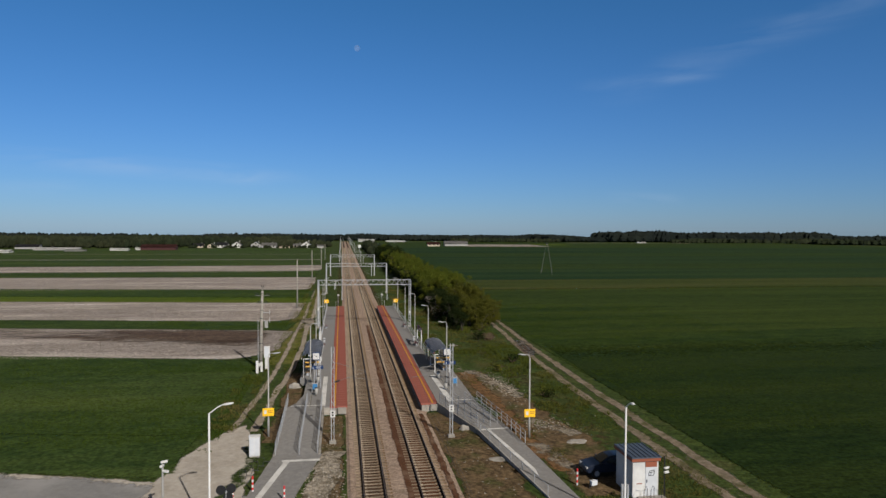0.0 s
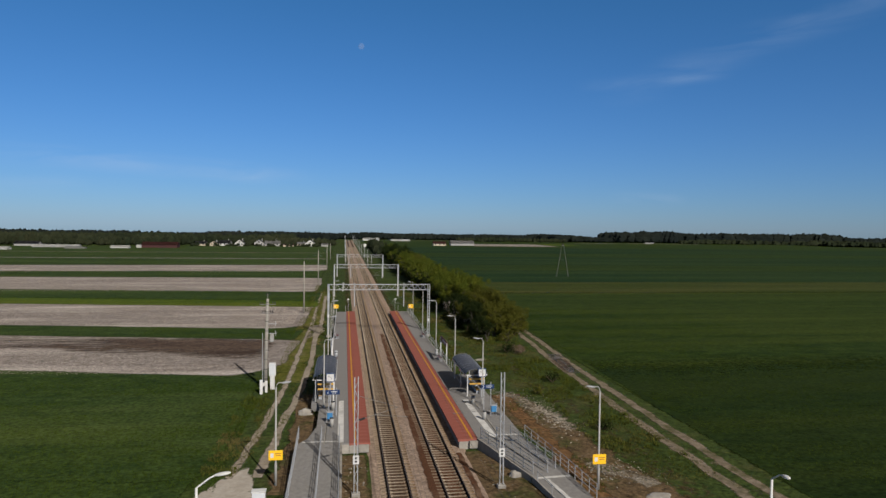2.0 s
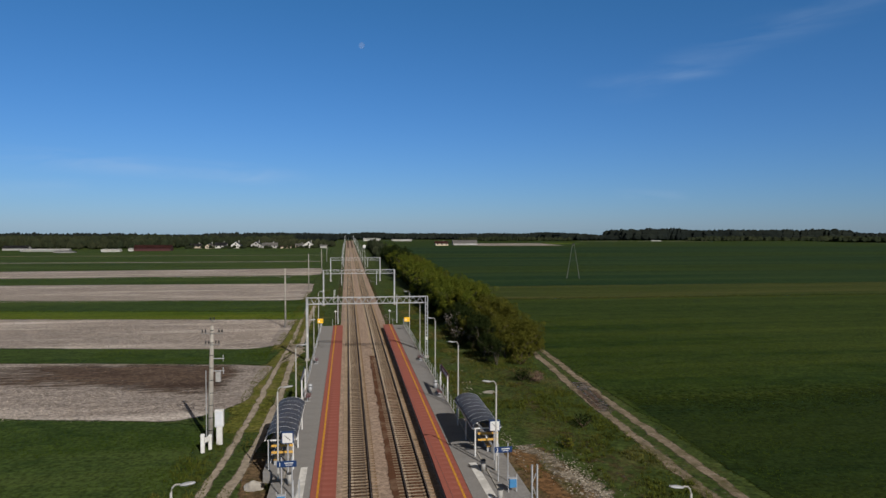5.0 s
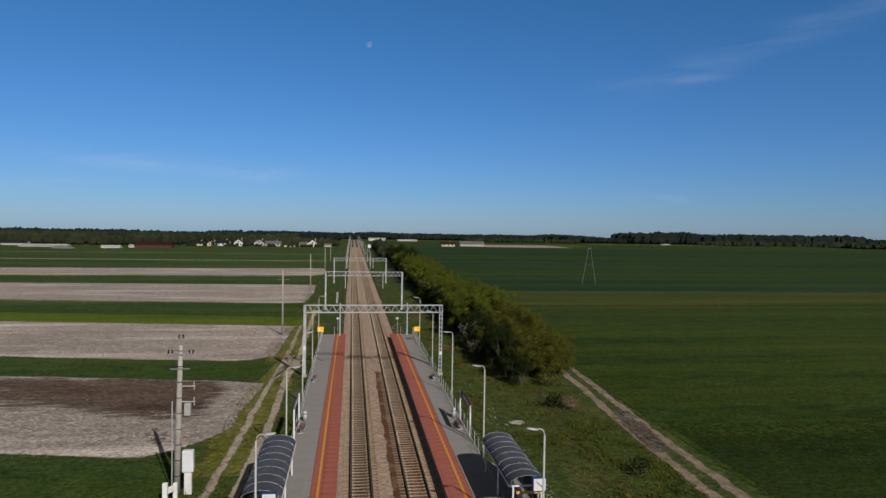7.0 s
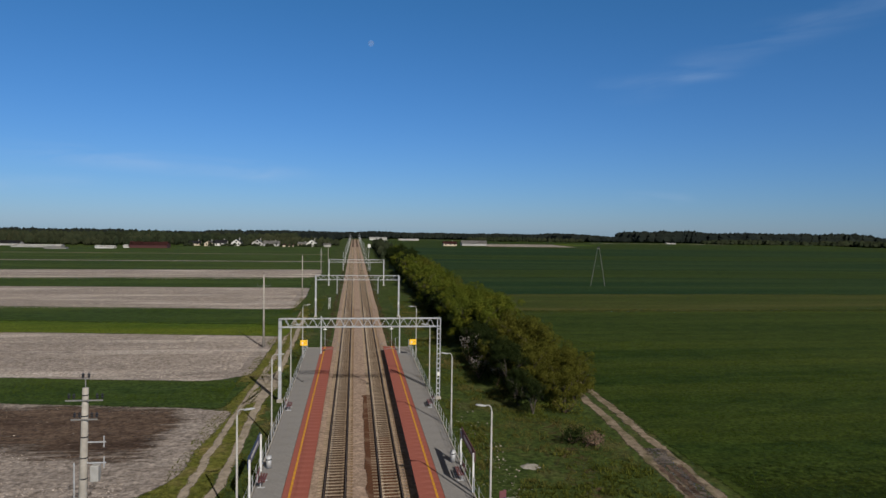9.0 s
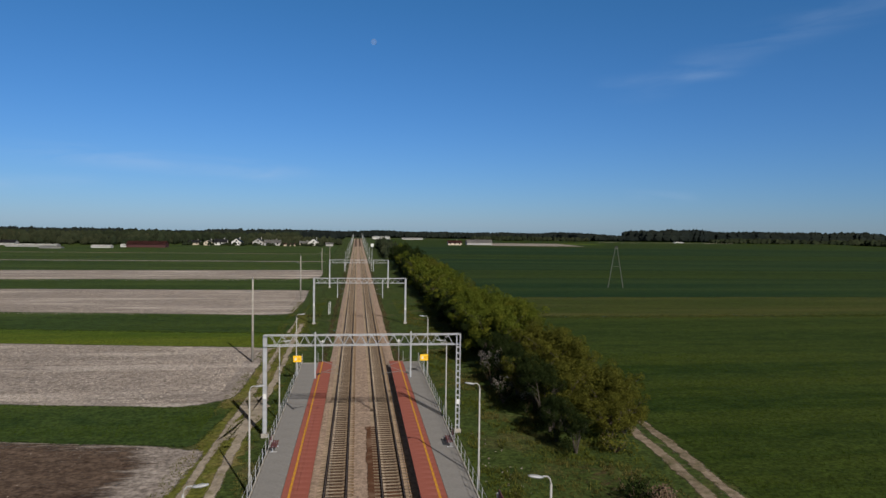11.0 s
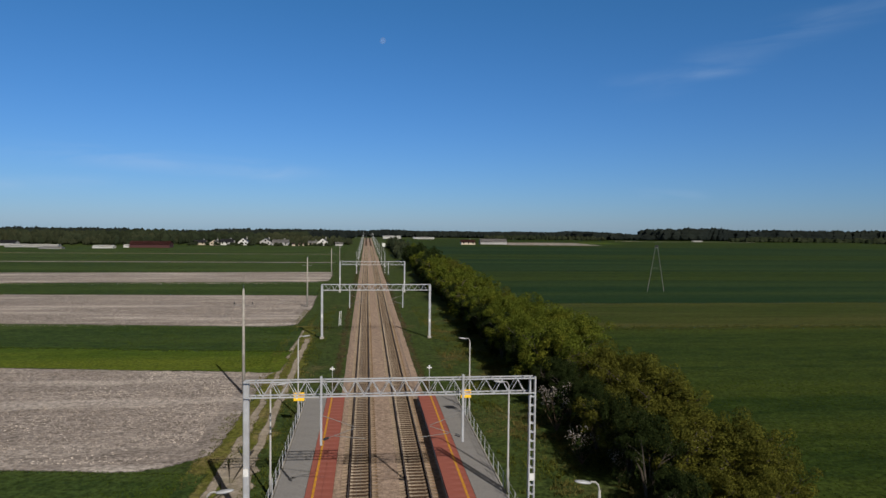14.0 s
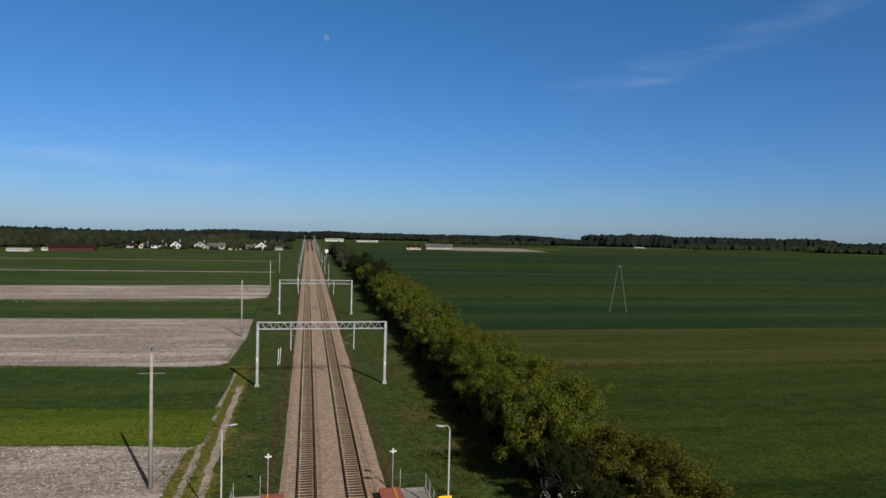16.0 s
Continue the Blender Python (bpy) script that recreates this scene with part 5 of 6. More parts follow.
def car():
    t = thing("parked_car", 16.05, 47.2, G + 0.02, "dark blue hatchback parked behind the hut", "car")
    # the length runs along x, with the nose towards -x
    prof = [(-2.12, 0.35), (-2.15, 0.62), (-2.05, 0.82), (-1.1, 1.0), (-0.95, 1.02), (1.75, 1.05), (2.1, 0.98), (2.15, 0.6), (2.1, 0.35)]
    cab = [(-1.05, 1.0), (-0.3, 1.46), (0.25, 1.55), (1.1, 1.52), (1.6, 1.36), (1.98, 1.02)]

    def loft(profile, w0, w1):
        bm = B()
        zs = [z for _, z in profile]
        lo, hi = min(zs), max(zs)
        sides = []
        for s in (-1, 1):
            sides.append([bm.verts.new((x, s * (w0 + (w1 - w0) * (z - lo) / (hi - lo)), z)) for x, z in profile])
        bm.faces.new(sides[0][::-1])
        bm.faces.new(sides[1])
        n = len(profile)
        for k in range(n):
            bm.faces.new((sides[0][k], sides[0][(k + 1) % n], sides[1][(k + 1) % n], sides[1][k]))
        bmesh.ops.bevel(bm, geom=list(bm.edges), offset=0.07, segments=2, affect="EDGES")
        return bm

    part("body", loft(prof, 0.88, 0.82), CARPAINT, t, smooth=False)
    part("cabin", loft(cab, 0.8, 0.62), CARPAINT, t)
    for s in (-1, 1):
        bm = B()
        bm.faces.new([bm.verts.new((x, s * (0.815 - 0.33 * (z - 1.0)), z)) for x, z in ((-0.75, 1.06), (-0.25, 1.4), (0.2, 1.47), (0.2, 1.06))])
        bm.faces.new([bm.verts.new((x, s * (0.815 - 0.33 * (z - 1.0)), z)) for x, z in ((0.28, 1.06), (0.28, 1.47), (1.05, 1.45), (1.5, 1.3), (1.55, 1.06))])
        part("side_window", bm, GLASSDARK, t, "dark side windows")
    bm = B()
    bm.faces.new([bm.verts.new(v) for v in ((-1.02, -0.68, 1.06), (-1.02, 0.68, 1.06), (-0.34, 0.58, 1.47), (-0.34, -0.58, 1.47))])
    part("windscreen", bm, GLASSDARK, t, "dark windscreen")
    for x in (-1.35, 1.35):
        for s in (-1, 1):
            w = part("wheel", tube(B(), [(x, s * 0.72, 0.32), (x, s * 0.92, 0.32)], 0.32, 18), RUBBER, t)
            part("rim", tube(B(), [(x, s * 0.915, 0.32), (x, s * 0.935, 0.32)], 0.2, 12), GALV, w, "grey alloy rim")
    for s in (-1, 1):
        bm = B()
        box(bm, -2.06, s * 0.62, 0.64, 0.16, 0.34, 0.14, 0, 0.03)
        part("headlight", bm, GALV, t)
        bm = B()
        box(bm, -0.7, s * 0.95, 1.0, 0.14, 0.2, 0.13, 0, 0.03)
        part("mirror", bm, CARPAINT, t)


car()


def barrier_post(x, y, h):
    t = thing("striped_post", x, y, G, "red and white striped marker post", "post", "striped posts")
    n = 6
    for k in range(n):
        part("band", tube(B(), [(0, 0, k * h / n), (0, 0, (k + 1) * h / n)], 0.07, 8), REDP if k % 2 else WHITE, t)
    part("cap", tube(B(), [(0, 0, h), (0, 0, h + 0.03)], 0.06, 8), REDP, t)


barrier_post(-10.5, 47.0, 1.15), barrier_post(-8.15, 45.0, 1.1), barrier_post(12.75, 45.2, 1.2), barrier_post(-11.7, 46.0, 0.9)


def signal():
    t = thing("crossing_signal", -11.15, 40.1, G, "black crossing signal with round lamp discs", "crossing signal")
    part("post", tube(B(), [(0, 0, 0), (0, 0, 2.9)], 0.06, 8), GALV, t)
    for x, z in ((-0.3, 2.95), (0.3, 3.02), (0.12, 2.5)):
        d = part("disc", tube(B(), [(x, -0.05, z), (x, 0.0, z)], 0.29, 20), BLACK, t, "black round backing disc")
        part("hood", tube(B(), [(x, 0.0, z), (x, 0.2, z)], 0.12, 12), BLACK, d)


signal()
t = thing("junction_cabinet", -11.3, 54.6, G, "white double-door junction cabinet on the verge", "cabinet")
bm = B()
box(bm, 0, 0, 0.1, 0.84, 0.5, 1.6, 0, 0.03)
part("body", bm, WHITE, t)
bm = B()
box(bm, 0, 0, 0, 0.8, 0.46, 0.1)
part("plinth", bm, CONCRETE, t)
bm = B()
box(bm, -0.2, -0.256, 0.16, 0.37, 0.012, 1.46), box(bm, 0.2, -0.256, 0.16, 0.37, 0.012, 1.46)
part("door", bm, HUTBLUE, t)
bm = B()
box(bm, 0, 0, 1.7, 0.92, 0.58, 0.05, 0, 0.01)
part("lid", bm, WHITE, t)
for k in range(4):
    t = thing("bicycle_rack", -10.4 - 0.32 * k, 52.8 - 0.95 * k, G, "low dark tubular bicycle rack", "bicycle rack", "bicycle racks")
    part("hoop", tube(B(), [(-0.5, 0, 0.05), (-0.45, 0, 0.5), (0.0, 0, 0.55), (0.05, 0, 0.2), (0.5, 0, 0.15)], 0.025, 6), BLACK, t)
    part("foot_bar", tube(B(), [(0.0, -0.45, 0.05), (0, 0.45, 0.05)], 0.025, 6), BLACK, t)
t = thing("floodlight", 13.7, 44.4, G, "small grey floodlight on the ground", "floodlight")
bm = B()
box(bm, 0, 0, 0.25, 0.5, 0.3, 0.36, radians(15), 0.03)
part("housing", bm, HUTBLUE, t)
part("bracket", tube(B(), [(-0.3, 0, 0), (-0.3, 0, 0.45), (-0.2, 0, 0.5)], 0.03, 6), BLACK, t)
for x, y in ((14.9, 42.2), (15.25, 42.1)):
    t = thing("steel_bollard", x, y, G, "plain galvanised bollard by the hut", "bollard", "bollards")
    part("shaft", tube(B(), [(0, 0, 0), (0, 0, 1.1)], 0.09, 10), GALV, t)


def boulder(name, x, y, z, sx, sy, sz, m, label, seed):
    bm = B()
    bmesh.ops.create_icosphere(bm, subdivisions=3, radius=1)
    for v in bm.verts:
        v.co *= 1 + 0.25 * noise.noise(v.co * 1.3 + Vector((seed, 0, 0))) + 0.08 * noise.noise(v.co * 4)
        v.co = Vector((v.co.x * sx, v.co.y * sy, max(v.co.z, -0.4) * sz))
    ob = part(name, bm, m)
    ob.location = (x, y, z)
    return tagged(ob, label, "stone")


boulder("boulder", -9.7, 78.2, G + 0.1, 0.75, 0.5, 0.48, CONCRETE, "pale rounded boulder behind the platform", 1)
boulder("manhole_slab", 16.2, 54.7, G, 0.95, 0.6, 0.18, CONCRETE, "flat pale concrete manhole slab in the grass", 5)
boulder("manhole_slab", 13.3, 103.7, G, 0.75, 0.6, 0.16, CONCRETE, "flat pale concrete manhole slab in the grass", 8)
boulder("concrete_lump", 7.0, 59.6, G, 0.5, 0.4, 0.45, CONCRETE, "broken concrete lump by the mast", 9)
boulder("manhole_slab", 8.3, 51.3, G, 0.8, 0.6, 0.1, CONCRETE, "flat concrete cover on the stony soil", 12)

# loose stones on the bank, as one scatter
bm, rnd = B(), random.Random(11)
verts, faces = [], []
def pebble(x, y, z, r):
    k = len(verts)
    a = rnd.uniform(0, 6)
    for i in range(4):
        verts.append((x + r * rnd.uniform(0.6, 1.2) * math.cos(a + i * 1.57), y + r * rnd.uniform(0.6, 1.2) * math.sin(a + i * 1.57), z))
    verts.append((x, y, z + r * rnd.uniform(0.5, 0.9)))
    faces.extend([(k + i, k + (i + 1) % 4, k + 4) for i in range(4)])
for cx, cy, sx, sy, n in ((14.6, 75.5, 0.9, 3.6, 800), (15.0, 60, 1.6, 1.3, 260), (11.2, 85, 0.6, 2.5, 90), (11.0, 100, 0.7, 7, 160), (-6.0, 48.5, 1.0, 3.2, 900), (10.5, 110, 0.8, 8, 100), (7.0, 52, 1.4, 6, 120), (-5.2, 58, 0.5, 3.5, 120)):
    for _ in range(n):
        pebble(rnd.gauss(cx, sx), rnd.gauss(cy, sy), G + 0.02, abs(rnd.gauss(0.03, 0.035)) + 0.02)
me = bpy.data.meshes.new("loose_stones")
me.from_pydata(verts, [], faces)
me.materials.append(mat("loose_stone", (0.27, 0.245, 0.205), (0.15, 0.13, 0.1), 2, bump=0.2, island=0.5, spec=0.05))
bm.free()
tagged(new("loose_stones", me), "pale loose stones scattered on the bank", "stones", "", "stuff")


# ---- trees ----
def leaf_mesh(name, clumps, per, size, rnd, material, flat=0.38):
    """Leaves as small folded blades round a set of clumps (centre, radius)."""
    vs, fs = [], []
    for (cx, cy, cz, r) in clumps:
        for _ in range(int(per * r * r)):
            d = Vector((rnd.gauss(0, 1), rnd.gauss(0, 1), rnd.gauss(0, 1) + 0.25)).normalized()
            p = Vector((cx, cy, cz)) + d * r * (rnd.uniform(0.7, 1.06))
            nrm = (d + Vector((rnd.uniform(-1, 1), rnd.uniform(-1, 1), rnd.uniform(-1, 1))) * flat).normalized()
            a = nrm.orthogonal().normalized()
            a = (Matrix.Rotation(rnd.uniform(0, 6.28), 3, nrm) @ a)
            b = nrm.cross(a)
            s = size * rnd.uniform(0.6, 1.4)
            k = len(vs)
            vs.extend([p - a * s, p + b * s * 0.55 + nrm * s * 0.2, p + a * s, p - b * s * 0.55 + nrm * s * 0.2])
            fs.extend([(k, k + 1, k + 2), (k, k + 2, k + 3)])
    me = bpy.data.meshes.new(name)
    me.from_pydata([tuple(v) for v in vs], [], fs)
    me.materials.append(material)
    return me


def tree_kind(seed, h, r, leaf_m, label, leaf=0.085, per=400, bloom=0):
    """A broad shrubby tree: forked trunk, limbs and a crown of leaf clumps."""
    rnd = random.Random(seed)
    t = thing("hedgerow_tree", 0, 0, G, label, "tree", "hedgerow trees")
    bm = B()
    tips = []
    for k in range(5):
        a = k * 1.26 + rnd.uniform(-0.4, 0.4)
        p0 = Vector((0.15 * math.cos(a), 0.15 * math.sin(a), -0.1))
        p1 = Vector((0.45 * math.cos(a) * r * 0.4, 0.45 * math.sin(a) * r * 0.4, h * 0.3))
        p2 = Vector((0.55 * r * math.cos(a + 0.2), 0.55 * r * math.sin(a + 0.2), h * rnd.uniform(0.6, 0.75)))
        tube(bm, [p0, p1, p2], [0.13, 0.09, 0.03], 6)
        tips.append(p2)
        for q in range(3):
            b = a + rnd.uniform(-1, 1)
            e = p1.lerp(p2, 0.3 + 0.2 * q) + Vector((math.cos(b), math.sin(b), rnd.uniform(0.2, 0.9))) * r * 0.42
            tube(bm, [p1.lerp(p2, 0.3 + 0.2 * q), e], [0.05, 0.015], 5)
            tips.append(e)
    part("trunk", bm, BARK, t, "forked grey-brown trunk")
    clumps = []
    lobes = [(0.0, 0.0, 0.72 * h, 0.46 * r)]
    for k in range(8):
        a, hh = k * 2.4 + rnd.uniform(-0.4, 0.4), rnd.uniform(0.16, 0.8)
        d = r * rnd.uniform(0.42, 0.68) * (1.15 - 0.5 * hh)
        lobes.append((d * math.cos(a), d * math.sin(a), hh * h, r * rnd.uniform(0.24, 0.42)))
    for lx, ly, lz, lr in lobes:
        for _ in range(13):
            d = Vector((rnd.gauss(0, 1), rnd.gauss(0, 1), rnd.gauss(0.25, 0.8))).normalized() * lr * rnd.uniform(0.45, 1.0)
            clumps.append((lx + d.x, ly + d.y, max(0.5, lz + d.z), lr * rnd.uniform(0.26, 0.5)))
    clumps += [(p.x, p.y, p.z, r * 0.16) for p in tips]
    ob = new("crown", leaf_mesh("crown", clumps, per, leaf, rnd, leaf_m))
    ob.parent = t
    if bloom:
        cl = [(r * 0.75 * math.cos(a), r * 0.75 * math.sin(a), h * rnd.uniform(0.2, 0.55), r * 0.22) for a in [rnd.uniform(2.6, 4.8) for _ in range(bloom)]]
        ob = new("blossom", leaf_mesh("blossom", cl, 50, leaf * 0.9, rnd, BLOSSOM))
        ob.parent = t
        tagged(ob, "white spring blossom")
    return t


KINDS = [tree_kind(1, 6.6, 3.6, LEAF, "leafy green hedgerow tree beside the field"), tree_kind(2, 7.4, 3.9, LEAF, "leafy green hedgerow tree beside the field"),
         tree_kind(3, 5.6, 3.4, LEAF_OLIVE, "olive green shrubby tree in young leaf", bloom=3), tree_kind(4, 6.2, 3.7, LEAF_OLIVE, "olive green shrubby tree in young leaf"),
         tree_kind(5, 7.8, 3.6, LEAF_DARK_SHADED, "hedgerow tree with shade coloured into its dark leaves"), tree_kind(6, 4.6, 3.0, LEAF_OLIVE, "thin olive shrub with bare twigs", per=100, bloom=2)]
# lighter-built kinds for the far part of the row
KINDS += [tree_kind(11, 6.8, 3.6, LEAF, "leafy green hedgerow tree beside the field", 0.16, 100), tree_kind(12, 7.6, 3.8, LEAF, "leafy green hedgerow tree beside the field", 0.16, 100), tree_kind(13, 6.2, 3.6, LEAF_OLIVE, "olive green shrubby tree in young leaf", 0.16, 100), tree_kind(14, 7.8, 3.6, LEAF_DARK_SHADED, "hedgerow tree with shade coloured into its dark leaves", 0.16, 100)]
rnd = random.Random(77)
spots = []
y = 123.5
while y < 420:
    near = y < 150
    kinds = [3, 3, 2] if y < 131 else ([2, 3, 0, 3] if near else ([0, 1, 0, 1, 3] if y < 205 else ([6, 7, 6, 7, 8] if y < 300 else [6, 7, 9, 9])))
    wide = 3.0 if y < 300 else 2.2
    spots.append((20.0 + rnd.uniform(-0.7, 0.7) - wide * 0.5, y, rnd.choice(kinds), rnd.uniform(0.55, 1.25)))
    spots.append((21.6 + rnd.uniform(-0.7, 0.7) + wide * 0.5, y + rnd.uniform(0.5, 3), rnd.choice(kinds), rnd.uniform(0.6, 1.35)))
    y += rnd.uniform(4.0, 6.6)
spots += [(21.0, 122.0, 3, 0.7), (22.8, 123.5, 3, 0.72), (23.0, 128.5, 3, 0.85), (23.2, 133.0, 2, 0.9), (23.4, 137.5, 3, 0.95), (23.6, 142.5, 3, 1.0), (23.6, 148.0, 2, 1.05)]
spots = [(x + 0.9 if yy < 133 else x, yy, k, f) for x, yy, k, f in spots]
# added low row, coloured dark to paint the shaded railway side of the hedge
y = 118.5
while y < 330:
    spots.append((17.4 + rnd.uniform(-0.6, 0.5), y, (4 if y < 205 else 9), rnd.uniform(0.55, 0.82) * (0.8 if y < 126 else 1)))
    y += rnd.uniform(2.6, 3.8)
used = set()
for x, y, k, f in spots:
    m = pose(x, y, G, 0, 0, rnd.uniform(0, 360)) @ Matrix.Diagonal((f, f, f * rnd.uniform(0.9, 1.1), 1))
    if k not in used:
        used.add(k)
        KINDS[k].matrix_basis = m
    else:
        KINDS_COPY = copy_thing(KINDS[k], m)
        KINDS_COPY.matrix_basis = m
for k, t in enumerate(KINDS):
    if k not in used:
        t.matrix_basis = pose(21, 426 + 4 * k, G)


def shrub(x, y, r, h, m, label, seed, bloom=False):
    t = thing("shrub", x, y, G, label, "shrub", "low shrubs")
    rnd = random.Random(seed)
    bm = B()
    for k in range(14):
        a = rnd.uniform(0, 6.28)
        tube(bm, [(0, 0, -0.05), (r * 0.8 * math.cos(a), r * 0.8 * math.sin(a), h * rnd.uniform(0.5, 1.05))], [0.03, 0.008], 4)
    part("stems", bm, TWIG, t, "thin bare stems")
    cl = [(r * 0.6 * rnd.uniform(-1, 1), r * 0.6 * rnd.uniform(-1, 1), h * rnd.uniform(0.2, 0.75), r * 0.45) for _ in range(12)]
    ob = new("foliage", leaf_mesh("foliage", cl, 90, 0.11, rnd, m))
    ob.parent = t
    if bloom:
        cl = [(r * 0.8 * rnd.uniform(-1, 1), r * 0.8 * rnd.uniform(-1, 0.6), h * rnd.uniform(0.55, 1.0), r * rnd.uniform(0.16, 0.3)) for _ in range(16)]
        ob = new("blossom", leaf_mesh("blossom", cl, 190, 0.06, rnd, BLOSSOM, 1.0))
        ob.parent = t
        tagged(ob, "white spring blossom")


for bx, by, br, bh, sd in ((15.3, 142.6, 1.6, 4.0, 11), (14.9, 134.4, 1.3, 2.9, 12), (16.4, 130.6, 0.9, 2.3, 13)):
    shrub(bx, by, br, bh, LEAF_DARK_SHADED, "dark shrub with white spring blossom at the hedge foot", sd, True)
shrub(18.6, 109.0, 1.5, 1.6, LEAF_DARK_SHADED, "low dark green shrub on the verge", 1)
shrub(20.2, 108.2, 1.3, 1.0, TWIG, "low dry brown shrub on the verge", 2)
shrub(19.4, 89.4, 1.1, 1.0, LEAF_DARK_SHADED, "low dark green shrub on the verge", 3)
shrub(16.0, 84.0, 0.9, 0.8, LEAF_OLIVE, "low olive shrub on the verge", 4)
shrub(18.2, 70.2, 1.0, 0.7, LEAF_DARK_SHADED, "low dark green shrub on the verge", 5)
shrub(21.0, 118.5, 1.6, 1.5, LEAF_OLIVE, "low olive shrub on the verge", 6)

# grass tufts on the verges, as one scatter
rnd = random.Random(5)
vs, fs = [], []
def tuft(x, y, h):
    for _ in range(4):
        a = rnd.uniform(0, 6.28)
        dx, dy = math.cos(a), math.sin(a)
        w, l = 0.035, h * rnd.uniform(0.3, 0.8)
        k = len(vs)
        vs.extend([(x - dy * w, y + dx * w, G - 0.08), (x + dy * w, y - dx * w, G - 0.08), (x + dx * l, y + dy * l, G + h * rnd.uniform(0.5, 1.0))])
        fs.append((k, k + 1, k + 2))
for _ in range(60000):
    y = 42 + 190 * rnd.random() ** 1.3
    side = rnd.random()
    x = rnd.uniform(8.2, 22.8) if side < 0.62 else rnd.uniform(-14.6, -7.8)
    if side < 0.62 and y < 84 and x < 17 and noise.noise((x * 0.3, y * 0.3, 4)) < 0.12:
        continue
    if 66 < y < 92 and abs(x) < 9.9 or (y < 67 and abs(x) < 12.3):
        continue
    if x < 0 and (min(abs(x + 12.6), abs(x + 10.6)) < 0.5 or y < 65):
        continue
    if noise.noise((x * 0.22, y * 0.12, 9)) < -0.1:
        continue
    tuft(x, y, rnd.uniform(0.06, 0.24))
for _ in range(9000):
    y = 62 + 150 * rnd.random() ** 1.2
    x = rnd.uniform(9.0, 22.5) if rnd.random() < 0.85 or y > 94 else rnd.uniform(-16.6, -13.9)
    if noise.noise((x * 0.35, y * 0.25, 19)) < 0.05 or (y < 92 and 0 < x < 16):
        continue
    for _ in range(3):
        tuft(x + rnd.gauss(0, 0.12), y + rnd.gauss(0, 0.12), rnd.uniform(0.25, 0.5))
me = bpy.data.meshes.new("grass_tufts")
me.from_pydata(vs, [], fs)
me.materials.append(TUFT)
tagged(new("grass_tufts", me), "rough green and dry grass tufts on the verges", "grass", "", "stuff")


# clods on the ploughed strips, as one scatter
rnd = random.Random(21)
vs, fs = [], []
for x0, x1, y0, y1, sl, n, r0 in ((-75, -16, 96, 123, -0.13, 26000, 0.05), (-90, -14.5, 136.5, 168.5, -0.12, 34000, 0.055), (-130, -15, 205, 254, -0.05, 30000, 0.07), (-180, -15.5, 289, 329, 0.03, 14000, 0.09)):
    for _ in range(n):
        x = x1 - (x1 - x0) * rnd.random() ** 1.3
        y = rnd.uniform(y0, y1) + sl * (x - x1)
        if y < 125 and y + 0.13 * (x + 16) > 109 and x > -50 and rnd.random() < 0.95:
            continue
        if x > x1 - 6 and (y - y0 - sl * (x - x1) < 6 * ((x - x1 + 6) / 6) ** 2 or x > x1 - 1):
            continue
        if noise.noise((x * 0.03, y * 0.3, 31)) < rnd.uniform(-0.5, 0.2):
            continue
        r, k, a = r0 * rnd.uniform(0.5, 1.5), len(vs), rnd.uniform(0, 6.28)
        for i in range(4):
            vs.append((x + 1.5 * r * math.cos(a + i * 1.57), y + r * math.sin(a + i * 1.57), G))
        vs.append((x + rnd.uniform(-0.3, 0.3) * r, y + rnd.uniform(-0.3, 0.3) * r, G + r * rnd.uniform(0.5, 1.1)))
        fs.extend([(k + i, k + (i + 1) % 4, k + 4) for i in range(4)])
me = bpy.data.meshes.new("soil_clods")
me.from_pydata(vs, [], fs)
me.materials.append(mat("soil_clod", (0.27, 0.23, 0.2), (0.17, 0.142, 0.12), 0.25, 0.06, (0.34, 0.30, 0.26), bump=0.3, island=0.5, spec=0.02))
tagged(new("soil_clods", me), "dry pale clods of earth on the ploughed strips", "soil", "", "stuff")

# crop plants near the line, as one scatter
vs, fs = [], []
for x0, x1, y0, y1, n in ((-48, -15, 56, 94, 26000), (28.2, 70, 55, 160, 34000), (-40, -14.5, 125, 135, 5000), (-45, -14, 170, 203, 9000)):
    for _ in range(n):
        x = x0 + (x1 - x0) * (rnd.random() ** 1.4 if x0 > 0 else 1 - rnd.random() ** 1.4)
        y = rnd.uniform(y0, y1) - (0.13 * (x - x1) if x0 < 0 else 0)
        if noise.noise((x * 0.06, y * 0.25, 13)) < rnd.uniform(-0.35, 0.2):
            continue
        tuft(x, y, rnd.uniform(0.08, 0.2))
me = bpy.data.meshes.new("crop_plants")
me.from_pydata(vs, [], fs)
me.materials.append(mat("crop_blades", (0.042, 0.068, 0.009), (0.028, 0.048, 0.006), 0.2, 0.05, (0.05, 0.074, 0.01), bump=0, island=0.3, trans=0.2, spec=0.02))
tagged(new("crop_plants", me), "young green cereal plants in the fields", "crop", "", "stuff")


